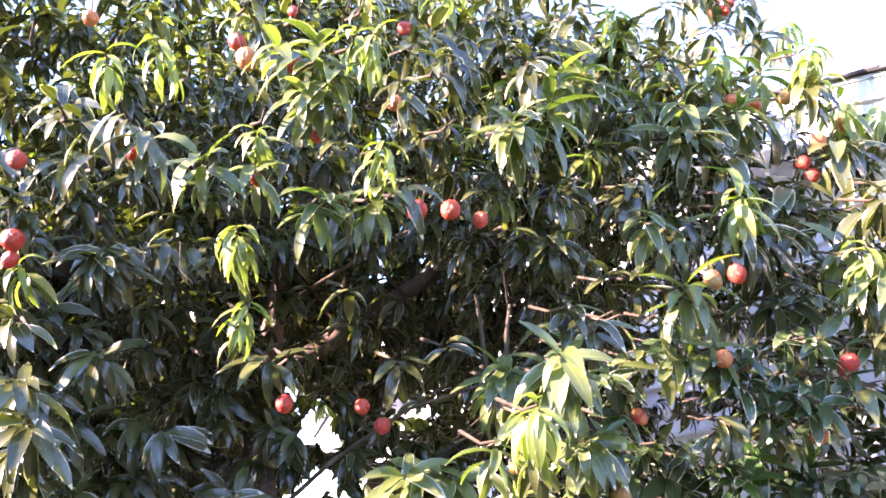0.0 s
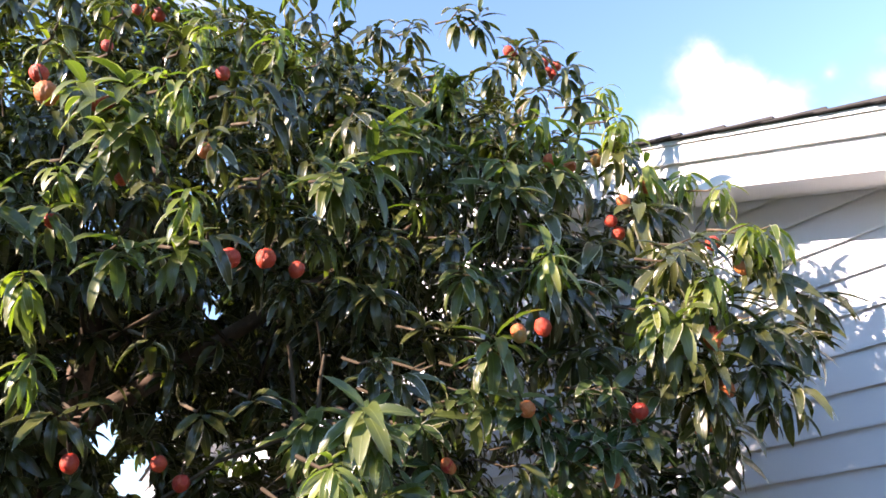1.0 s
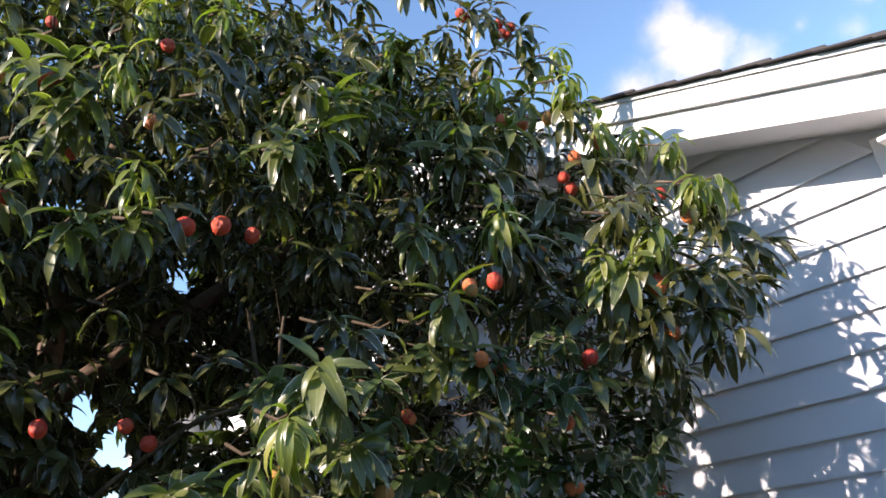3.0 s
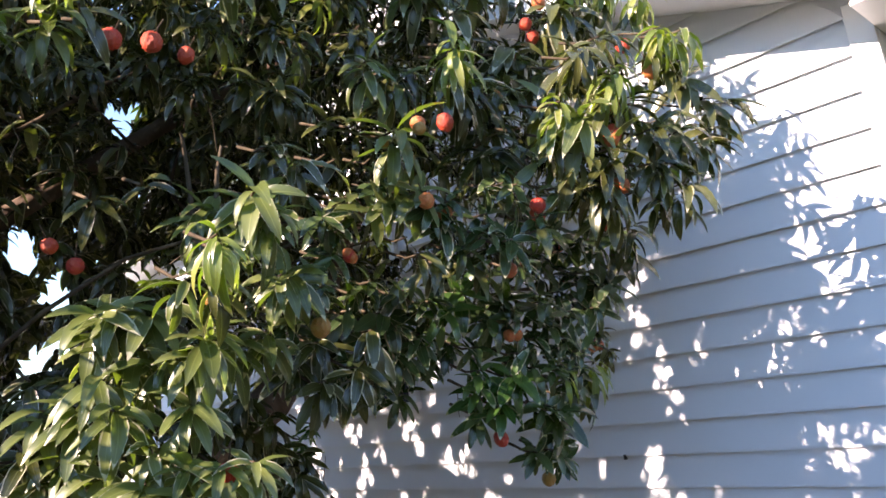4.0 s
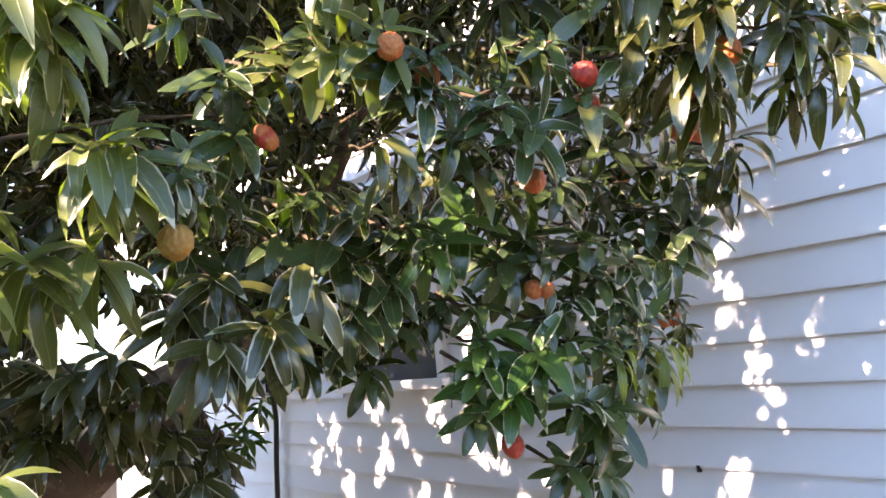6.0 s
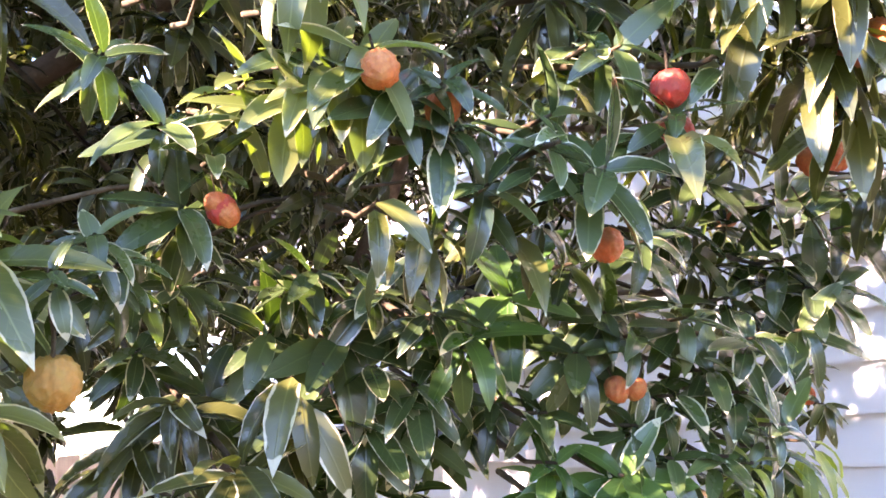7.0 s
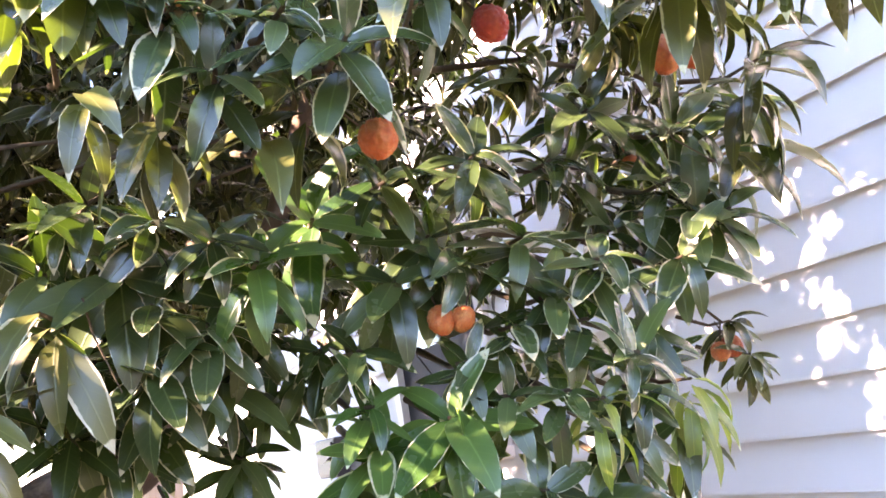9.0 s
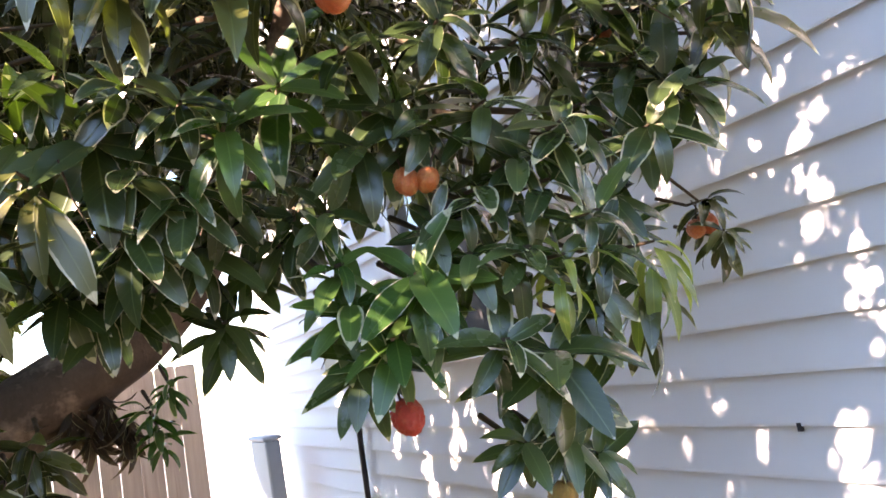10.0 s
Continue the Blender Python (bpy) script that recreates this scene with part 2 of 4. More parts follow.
rind_red = fruit_material("rind_red", (0.60, 0.045, 0.028), (0.66, 0.085, 0.035), (0.68, 0.15, 0.05))
rind_orange = fruit_material("rind_orange", (0.70, 0.13, 0.04), (0.74, 0.24, 0.06), (0.70, 0.36, 0.11))
rind_yellow = fruit_material("rind_yellow", (0.46, 0.24, 0.05), (0.50, 0.20, 0.045), (0.30, 0.27, 0.06))
bark = bark_material("bark", (0.10, 0.066, 0.045), (0.20, 0.135, 0.095))
twig_mat = bark_material("twig_bark", (0.060, 0.042, 0.026), (0.11, 0.080, 0.050))
siding_mat = painted_material("siding_paint", (0.72, 0.74, 0.77), 0.7, 0.10, 1.5, (1, 0.1, 3), 0.15)
trim_mat = painted_material("trim_paint", (0.80, 0.80, 0.79), 0.45, 0.12, 2.0)
frame_mat = painted_material("window_frame_paint", (0.66, 0.66, 0.66), 0.4, 0.15, 6.0)
shingle_mat = painted_material("asphalt_shingle", (0.055, 0.052, 0.05), 0.95, 0.3, 12.0)
box_mat = painted_material("dark_metal_box", (0.025, 0.026, 0.03), 0.5, 0.2, 12.0)
cable_mat = painted_material("black_rubber", (0.015, 0.015, 0.016), 0.5, 0.2, 20.0)
post_mat = painted_material("pale_blue_paint", (0.20, 0.25, 0.29), 0.6, 0.2, 5.0)
dark_mat = painted_material("near_black", (0.02, 0.02, 0.024), 0.8, 0.3, 2.0)
# dark grey carries the dimness of the room in the wall colour
dim_painted_mat = painted_material("dim_painted_room", (0.10, 0.10, 0.12), 0.9, 0.4, 3.0)
# solid near-black, no mesh: makes the lower window look dark
dark_sheet_mat = painted_material("opaque_dark_sheet", (0.030, 0.030, 0.034), 0.75, 0.4, 4.0)
fence_mat = wood_material()
soil_mat = ground_material()
glass_mat = glass_material()


# ---- mesh helpers ----
def mesh_object(name, verts, faces, mat, parent=None, label="", smooth=False):
    me = bpy.data.meshes.new(name)
    me.from_pydata([tuple(v) for v in verts], [], faces)
    me.validate()
    me.materials.append(mat)
    if smooth:
        me.polygons.foreach_set("use_smooth", [True] * len(me.polygons))
    ob = new(name, me)
    if parent:
        ob.parent = parent
    if label:
        ob["label"] = label
    return ob


def part(name, bm, mat, parent=None, label="", smooth=False):
    me = bpy.data.meshes.new(name)
    bmesh.ops.recalc_face_normals(bm, faces=bm.faces)
    bm.to_mesh(me)
    bm.free()
    me.materials.append(mat)
    if smooth:
        me.polygons.foreach_set("use_smooth", [True] * len(me.polygons))
    ob = new(name, me)
    if parent:
        ob.parent = parent
    if label:
        ob["label"] = label
    return ob


def add_box(bm, lo, hi, bevel=0.0):
    c = [(a + b) / 2 for a, b in zip(lo, hi)]
    s = [abs(b - a) for a, b in zip(lo, hi)]
    r = bmesh.ops.create_cube(bm, size=1.0, matrix=Matrix.Translation(c) @ Matrix.Diagonal((*s, 1)))
    if bevel:
        edges = list({e for v in r["verts"] for e in v.link_edges})
        bmesh.ops.bevel(bm, geom=edges, offset=bevel, segments=1, affect="EDGES")


def box(name, lo, hi, mat, parent=None, bevel=0.003, label=""):
    bm = bmesh.new()
    add_box(bm, lo, hi, bevel)
    return part(name, bm, mat, parent, label)


def empty(name, at=(0, 0, 0)):
    ob = new(name)
    ob.location = at
    ob.empty_display_size = 0.1
    return ob


def prism(name, outline, axis, lo, hi, mat, parent=None, label=""):
    """A flat outline in the plane across an axis ('x': (y, z), 'y': (x, z)), pushed from lo to hi."""
    put = (lambda u, v, w: (w, u, v)) if axis == "x" else (lambda u, v, w: (u, w, v))
    n = len(outline)
    verts = [put(u, v, lo) for u, v in outline] + [put(u, v, hi) for u, v in outline]
    faces = [tuple(range(n)), tuple(range(2 * n - 1, n - 1, -1))] + [(i, i + n, (i + 1) % n + n, (i + 1) % n) for i in range(n)]
    bm = bmesh.new()
    vs = [bm.verts.new(v) for v in verts]
    for f in faces:
        bm.faces.new([vs[i] for i in f])
    return part(name, bm, mat, parent, label)


def tube(name, points, radii, mat, parent=None, sides=10, label="", knobs=0.0, seed=0):
    """A tapered, slightly uneven limb along points."""
    rng = random.Random(seed)
    pts = [Vector(p) for p in points]
    verts, faces = [], []
    side = Vector((0.3, 0.9, 0.2)).normalized()
    for i, p in enumerate(pts):
        d = (pts[min(i + 1, len(pts) - 1)] - pts[max(i - 1, 0)]).normalized()
        u = (side - d * side.dot(d)).normalized()
        w = d.cross(u)
        for k in range(sides):
            a = 2 * math.pi * k / sides
            r = radii[i] * (1 + knobs * (rng.random() - 0.5))
            verts.append(p + r * (math.cos(a) * u + math.sin(a) * w))
    for i in range(len(pts) - 1):
        for k in range(sides):
            a, b = i * sides + k, i * sides + (k + 1) % sides
            faces.append((a, b, b + sides, a + sides))
    faces.append(tuple(range(sides - 1, -1, -1)))
    faces.append(tuple(range(len(verts) - sides, len(verts))))
    return mesh_object(name, verts, faces, mat, parent, label, smooth=True)


def smooth_path(points, radii, steps=5):
    """Catmull-Rom through points with radii."""
    P = [Vector(p) for p in points]
    out, rad = [], []
    for i in range(len(P) - 1):
        a, b, c, d = P[max(i - 1, 0)], P[i], P[i + 1], P[min(i + 2, len(P) - 1)]
        for s in range(steps):
            t = s / steps
            out.append(0.5 * ((2 * b) + (c - a) * t + (2 * a - 5 * b + 4 * c - d) * t * t + (3 * b - a - 3 * c + d) * t ** 3))
            rad.append(radii[i] + (radii[i + 1] - radii[i]) * t)
    return out + [P[-1]], rad + [radii[-1]]


# ---- ground ----
bm = bmesh.new()
bmesh.ops.create_grid(bm, x_segments=120, y_segments=120, size=900.0)
for v in bm.verts:
    q = Vector((v.co.x * 0.15, v.co.y * 0.15, 0))
    v.co.z = 0.03 * noise.noise(q)
tagged(part("ground", bm, soil_mat), "dark soil of the yard with sparse dry grass", "ground", kind="structure")

slab = box("pavement", (-60.0, 6.4, 0.012), (3.10, 850.0, 0.075), concrete_mat, bevel=0.008)
tagged(slab, "pale sunlit concrete yard behind the fence", "paving", kind="structure")
slab = box("pavement", (3.102, 6.4, 0.012), (400.0, 850.0, 0.075), concrete_mat, bevel=0.008)
tagged(slab, "pale sunlit concrete yard behind the house", "paving", kind="structure")

# ---- house ----
WX, Y0, Y1 = 3.14, 0.10, 5.9            # gable wall's face, its near and far corner
EXPO, LAP0 = 0.122, 1.195                 # height of a siding course, height of one lap line
RIDGE_Y = (Y0 + Y1) / 2
PITCH = 0.362
RAKE0 = 2.717                             # underside of the roof at the near corner


def rake(y):
    return RAKE0 + PITCH * (RIDGE_Y - Y0 - abs(y - RIDGE_Y))


WIN = (2.495, 3.235, 1.635, 2.52)            # window opening y0, y1, z0, z1
wall = empty("wall_west", (WX, Y0, 0))
tagged(wall, "white horizontal lap siding gable wall dappled with leaf shadows", "wall", kind="structure")


def keep(ob, parent):
    """Parent without moving."""
    ob.parent = parent
    ob.matrix_parent_inverse = parent.matrix_basis.inverted()
    return ob


y0, y1, z0, z1 = WIN
IN = WX + 0.02
for outline in ([(Y0, 0.0), (Y1, 0.0), (Y1, z0), (Y0, z0)],
                [(Y0, z0), (y0, z0), (y0, z1), (Y0, min(z1, rake(Y0)))],
                [(y1, z0), (Y1, z0), (Y1, min(z1, rake(Y1))), (y1, z1)],
                [(Y0 + 0.0, rake(Y0)), (y0, z1), (y1, z1), (Y1, rake(Y1)), (RIDGE_Y, rake(RIDGE_Y))]):
    keep(prism("sheathing", outline, "x", IN, IN + 0.14, siding_mat), wall)


def course(za, zb, ya, yb):
    """One clapboard from ya to yb: thin at its top edge, standing proud at its butt; cut by the rake."""
    def span(z):
        c = RIDGE_Y - Y0 - (z - RAKE0) / PITCH
        return (RIDGE_Y - c, RIDGE_Y + c) if z > RAKE0 else (Y0, Y1)
    a0, a1 = span(za)
    b0, b1 = span(zb)
    lo0, lo1, hi0, hi1 = max(ya, a0), min(yb, a1), max(ya, b0), min(yb, b1)
    if lo1 - lo0 < 0.05:
        return
    hi0, hi1 = min(hi0, hi1), max(hi0, hi1)
    if hi1 <= hi0:
        hi0 = hi1 = (lo0 + lo1) / 2
        hi0, hi1 = hi0 - 0.01, hi1 + 0.01
    v = [(WX + 0.019, lo0, za + 0.014), (WX + 0.001, lo0, za + 0.014), (WX + 0.001, lo0, za), (WX - 0.003, lo0, za), (WX - 0.003, lo0, za + 0.008), (WX + 0.014, hi0, zb + 0.013), (WX + 0.019, hi0, zb + 0.013)]
    n = len(v)
    w = [(x, lo1 if i < 5 else hi1, z) for i, (x, y, z) in enumerate(v)]
    f = [tuple(range(n - 1, -1, -1)), tuple(range(n, 2 * n))] + [(i, (i + 1) % n, (i + 1) % n + n, i + n) for i in range(n)]
    keep(mesh_object("siding_board", v + w, f, siding_mat), wall)


k0 = -int(LAP0 / EXPO)
for k in range(k0, 26):
    za = LAP0 + k * EXPO
    zb = za + EXPO
    if za > rake(RIDGE_Y) - 0.05:
        break
    if zb > z0 - 0.04 and za < z1 + 0.04:
        course(za, zb, Y0 + 0.07, y0 - 0.06)
        course(za, zb, y1 + 0.06, Y1 - 0.07)
    else:
        course(za, zb, Y0 + 0.07, Y1 - 0.07)
# solid dark box, its colour imitates the shadow inside a nick in the lap
keep(box("lap_nick_dark", (WX - 0.0045, 1.285, LAP0 + EXPO - 0.012), (WX + 0.004, 1.297, LAP0 + EXPO + 0.008), dark_mat, bevel=0), wall)
keep(box("corner_board", (WX - 0.012, Y0 - 0.012, 0.05), (WX + 0.019, Y0 + 0.068, 2.70), trim_mat), wall)
keep(box("corner_board", (WX - 0.012, Y1 - 0.068, 0.05), (WX + 0.019, Y1 + 0.012, RAKE0 + 0.02), trim_mat), wall)

wall_s = empty("wall_south", (WX, Y0, 0))
tagged(wall_s, "white lap siding wall in the shade round the house corner", "wall", kind="structure")
keep(box("sheathing", (WX + 0.02, Y0 + 0.002, 0.0), (WX + 6.0, Y0 + 0.14, RAKE0 - 0.003), siding_mat, bevel=0), wall_s)
for k in range(k0, 12):
    za = LAP0 + k * EXPO
    if za + EXPO > RAKE0:
        break
    v = [(WX + 0.06, Y0, za), (WX + 0.06, Y0 - 0.016, za), (WX + 0.06, Y0 - 0.016, za + 0.006), (WX + 0.06, Y0 - 0.004, za + EXPO), (WX + 0.06, Y0, za + EXPO)]
    w = [(WX + 6.0, y, z) for x, y, z in v]
    f = [(0, 1, 2, 3, 4), (9, 8, 7, 6, 5)] + [(i, i + 5, (i + 1) % 5 + 5, (i + 1) % 5) for i in range(5)]
    keep(mesh_object("siding_board", v + w, f, siding_mat), wall_s)
keep(box("corner_board", (WX + 0.02, Y0 - 0.014, 0.05), (WX + 0.058, Y0 + 0.0, RAKE0 - 0.005), trim_mat), wall_s)
wall_n = box("wall_north", (WX + 0.17, Y1 - 0.14, 0.0), (WX + 6.0, Y1, RAKE0), siding_mat, bevel=0)
tagged(wall_n, "plain white back wall of the house", "wall", kind="structure")
wall_e = prism("wall_east", [(Y0, 0), (Y1, 0), (Y1, rake(Y1)), (RIDGE_Y, rake(RIDGE_Y)), (Y0, rake(Y0))], "x", WX + 6.0, WX + 6.14, siding_mat)
tagged(wall_e, "plain white far gable wall of the house", "wall", kind="structure")

# roof: deck, shingles, rake boards and soffit
roof = empty("roof", (WX, Y0, RAKE0))
tagged(roof, "low gable roof with dark shingles and white rake boards", "roof", kind="structure")
OVER = 0.30
RX0, RX1 = WX - OVER, WX + 6.3
EAVE = 0.30                                # how far the roof runs past the side walls
ya, yb = Y0 - EAVE, Y1 + EAVE


def band(lo, hi, x0, x1, name, mat, label=""):
    """Pieces of a gable profile between two heights over the rake line, one on each slope."""
    for s in (0, 1):
        e = ya if s == 0 else yb
        o = [(e, rake(e) + lo), (RIDGE_Y, rake(RIDGE_Y) + lo), (RIDGE_Y, rake(RIDGE_Y) + hi), (e, rake(e) + hi)]
        keep(prism(name, o, "x", x0, x1, mat, None, label), roof)


band(0.0, 0.02, RX0 + 0.022, RX1 - 0.02, "soffit", trim_mat)
band(0.022, 0.188, RX0 + 0.03, RX1 - 0.03, "roof_deck", trim_mat)
band(-0.02, 0.097, RX0, RX0 + 0.02, "rake_board", trim_mat, "white painted lower rake board")
band(0.099, 0.172, RX0 - 0.022, RX0 + 0.02, "rake_board", trim_mat, "white painted upper rake board")
band(0.173, 0.187, RX0 - 0.034, RX0 + 0.02, "drip_edge", trim_mat)
for s in (0, 1):
    for k in range(22):
        e0 = (ya - 0.03 + 0.16 * k) if s == 0 else (yb + 0.03 - 0.16 * k)
        e1 = e0 + (0.2 if s == 0 else -0.2)
        if (s == 0 and e0 > RIDGE_Y - 0.05) or (s == 1 and e0 < RIDGE_Y + 0.05):
            break
        e1 = min(e1, RIDGE_Y) if s == 0 else max(e1, RIDGE_Y)
        lift = 0.189
        o = [(e0, rake(e0) + lift + 0.006), (e1, rake(e1) + lift), (e1, rake(e1) + lift + 0.004), (e0, rake(e0) + lift + 0.016)]
        jag = 0.012 * random.random()
        keep(prism("shingle_row", o, "x", RX0 - 0.052 - jag, RX1, shingle_mat), roof)
keep(box("eave_board", (RX0 + 0.021, ya - 0.02, rake(ya) - 0.03), (RX1, ya, rake(ya) + 0.19), trim_mat), roof)
keep(box("eave_soffit", (RX0 + 0.021, ya + 0.001, rake(ya) - 0.02), (RX1, Y0 - 0.016, rake(ya) - 0.005), trim_mat), roof)

# window with frame, sill, two sashes and a room wall coloured dim
win = empty("window_1", (WX, (y0 + y1) / 2, z0))
tagged(win, "grey-framed window with dark glass in the siding", "window", kind="structure")
FX = WX - 0.02
keep(box("window_frame", (FX, y0 - 0.055, z0 - 0.05), (WX + 0.05, y0, z1 + 0.055), frame_mat), win)
keep(box("window_frame", (FX, y1, z0 - 0.05), (WX + 0.05, y1 + 0.055, z1 + 0.055), frame_mat), win)
keep(box("window_frame", (FX, y0 + 0.001, z1), (WX + 0.05, y1 - 0.001, z1 + 0.055), frame_mat), win)
keep(box("window_sill", (FX - 0.03, y0 - 0.07, z0 - 0.045), (WX + 0.06, y1 + 0.07, z0 - 0.002), frame_mat), win)
keep(box("sash", (WX + 0.02, y0 + 0.001, z0), (WX + 0.05, y1 - 0.001, z0 + 0.035), dark_mat), win)
keep(box("sash", (WX + 0.02, y0 + 0.001, z0 + 0.42), (WX + 0.05, y1 - 0.001, z0 + 0.455), dark_mat), win)
# opaque sheet added before the lower pane to hide its sky reflection
keep(box("dark_screen_sheet", (WX + 0.014, y0 + 0.002, z0 + 0.002), (WX + 0.018, y1 - 0.002, z0 + 0.45), dark_sheet_mat, bevel=0, label="opaque dark sheet in place of a screen, keeps the pane dark"), win)
keep(box("pane", (WX + 0.032, y0, z0 + 0.036), (WX + 0.036, y1, z0 + 0.419), glass_mat, bevel=0), win)
keep(box("pane", (WX + 0.032, y0, z0 + 0.456), (WX + 0.036, y1, z1), glass_mat, bevel=0), win)
room = box("room_wall", (WX + 0.9, y0 - 0.8, 0.6), (WX + 0.95, y1 + 0.8, 2.75), dim_painted_mat, bevel=0)
tagged(room, "wall behind the window, coloured dark grey for a dim room", "wall", kind="structure")

# plain unseen walls, added to close the yard and darken its shade
side_wall = box("skylight_block_side", (-6.7, -8.0, 0.0), (-6.5, 14.0, 3.7), skylight_block_mat, bevel=0)
tagged(side_wall, "unseen plain wall added beside the yard to cut skylight", "wall", kind="structure")
back_wall = box("skylight_block_back", (-6.498, -7.2, 0.0), (11.0, -7.0, 3.7), skylight_block_mat, bevel=0)
tagged(back_wall, "unseen plain wall added at the end of the yard to cut skylight", "wall", kind="structure")

# ---- meter box and cable on the wall ----
meter = empty("meter_box", (WX, 4.05, 1.59))
tagged(meter, "dark metal utility box fixed on the siding", "utility box")
keep(box("body", (WX - 0.10, 3.93, 1.595), (WX - 0.018, 4.21, 1.80), box_mat, bevel=0.008), meter)
keep(box("cover", (WX - 0.112, 3.95, 1.615), (WX - 0.101, 4.19, 1.78), box_mat, bevel=0.003), meter)
cab_pts, cab_r = smooth_path([(WX - 0.05, 4.0, 1.60), (WX - 0.035, 4.0, 1.45), (WX - 0.032, 4.03, 1.15), (WX - 0.032, 4.05, 0.6), (WX - 0.032, 4.05, 0.0)], [0.016] * 5)
tagged(tube("cable_conduit", cab_pts, cab_r, cable_mat), "black cable conduit running down the siding", "cable")

# ---- fence ----
fence = empty("fence", (2.0, 4.65, 0))
tagged(fence, "weathered wooden board fence in the sun", "fence")
fx = 2.40
rng = random.Random(5)
while fx > -3.0:
    w = 0.094 + 0.022 * rng.random()
    h = 1.83 + 0.03 * (rng.random() - 0.5)
    d = 0.012 * rng.random()
    keep(prism("picket", [(fx - w, 0.02), (fx, 0.02), (fx, h - 0.01), (fx - 0.01, h), (fx - w + 0.01, h), (fx - w, h - 0.01)], "y", 4.62 + d, 4.64 + d, fence_mat), fence)
    fx -= w + 0.002 + 0.004 * rng.random()
for z in (0.3, 1.0, 1.5):
    keep(box("rail", (-3.0, 4.655, z), (2.38, 4.69, z + 0.09), fence_mat), fence)
gate_post = empty("gate_post", (2.91, 5.2, 0))
tagged(gate_post, "blue-grey painted low post beside the house wall", "post")
keep(box("body", (2.86, 5.1, 0.0), (2.96, 5.5, 1.28), post_mat, bevel=0.01), gate_post)
keep(box("cap", (2.845, 5.085, 1.281), (2.975, 5.515, 1.31), post_mat, bevel=0.01), gate_post)

# ---- lychee tree ----
tree_top = empty("lychee_tree", (0.9, 2.0, 0))
tagged(tree_top, "lychee tree with glossy drooping leaves and red fruit", "tree")


def leaf_shape(stations, curl, fold, width, wave=0.0):
    """Blade of unit length along +y, top towards +z: points, faces and blade coordinates."""
    pts, uv = [(0.0, 0.0, 0.0)], [(0.5, 0.0)]
    for i in range(1, stations):
        s = i / stations
        hw = width * 1.62 * (s ** 0.62) * ((1 - s) ** 0.80)
        ang = curl * s
        y = math.sin(ang) / curl
        z = -(1 - math.cos(ang)) / curl
        dz = fold * hw
        wv = wave * math.sin(s * 9.0) * hw
        pts += [(-hw, y, z + dz + wv), (0.0, y, z), (hw, y, z + dz - wv)]
        uv += [(0.0, s), (0.5, s), (1.0, s)]
    pts.append((0.0, math.sin(curl) / curl, -(1 - math.cos(curl)) / curl))
    uv.append((0.5, 1.0))
    f = [(0, 2, 1), (0, 3, 2)]
    for i in range(stations - 2):
        a = 1 + 3 * i
        f += [(a, a + 1, a + 4, a + 3), (a + 1, a + 2, a + 5, a + 4)]
    a = 1 + 3 * (stations - 2)
    t = len(pts) - 1
    f += [(a, a + 1, t), (a + 1, a + 2, t)]
    return np.array(pts), f, np.array(uv)


def blade_uv(me, coords):
    layer = me.uv_layers.new(name="blade")
    loops = np.empty(len(me.loops), dtype=np.int32)
    me.loops.foreach_get("vertex_index", loops)
    layer.data.foreach_set("uv", coords[loops].astype(np.float32).ravel())


def leaf_mesh(name, shape, mat):
    me = bpy.data.meshes.new(name)
    me.from_pydata(shape[0].tolist(), [], shape[1])
    me.polygons.foreach_set("use_smooth", [True] * len(me.polygons))
    blade_uv(me, shape[2])
    me.materials.append(mat)
    return me


def leaf_bunch(name, mats, shapes, mat, parent, label=""):
    """Many leaves in one mesh. mats: list of (4x4, shape index)."""
    verts, faces, uvs, n = [], [], [], 0
    for m, k in mats:
        p, f, uv = shapes[k]
        verts.append(p @ m[:3, :3].T + m[:3, 3])
        faces += [tuple(i + n for i in q) for q in f]
        uvs.append(uv)
        n += len(p)
    me = bpy.data.meshes.new(name)
    me.from_pydata(np.concatenate(verts).tolist(), [], faces)
    me.polygons.foreach_set("use_smooth", [True] * len(me.polygons))
    blade_uv(me, np.concatenate(uvs))
    me.materials.append(mat)
    ob = new(name, me)
    keep(ob, parent)
    tagged(ob, label, kind="stuff")
    return ob


def leaf_pose(base, way, up, length):
    y = np.array(way) / np.linalg.norm(way)
    z = np.array(up) - y * np.dot(up, y)
    z /= np.linalg.norm(z) + 1e-9
    x = np.cross(y, z)
    m = np.eye(4)
    m[:3, 0], m[:3, 1], m[:3, 2], m[:3, 3] = x * length, y * length, z * length, base
    return m


def rosette(rng, tip, axis, count, length, droop, reach=0.05, spread=(30, 95)):
    """Poses of the leaves round the end of a twig: the younger at the tip close to its line, the older behind and wider."""
    a = np.array(axis) / np.linalg.norm(axis)
    ref = np.array((0.0, 0.0, 1.0)) if abs(a[2]) < 0.9 else np.array((1.0, 0.0, 0.0))
    u = np.cross(a, ref)
    u /= np.linalg.norm(u)
    w = np.cross(a, u)
    out, ph = [], rng.uniform(0, 6.28)
    for i in range(count):
        s = i / max(1, count - 1)
        az = ph + 2.39996 * i + rng.uniform(-0.25, 0.25)
        th = math.radians(spread[0] + (spread[1] - spread[0]) * s + rng.uniform(-12, 12))
        side = math.cos(az) * u + math.sin(az) * w
        way = math.cos(th) * a + math.sin(th) * side
        way = way + np.array((0, 0, -droop * rng.uniform(0.6, 1.25)))
        base = np.array(tip) - a * reach * s
        up = a + np.array((rng.uniform(-0.3, 0.3), rng.uniform(-0.3, 0.3), 0.6 + rng.uniform(-0.3, 0.3)))
        out.append(leaf_pose(base, way, up, length * rng.uniform(0.75, 1.15)))
    return out


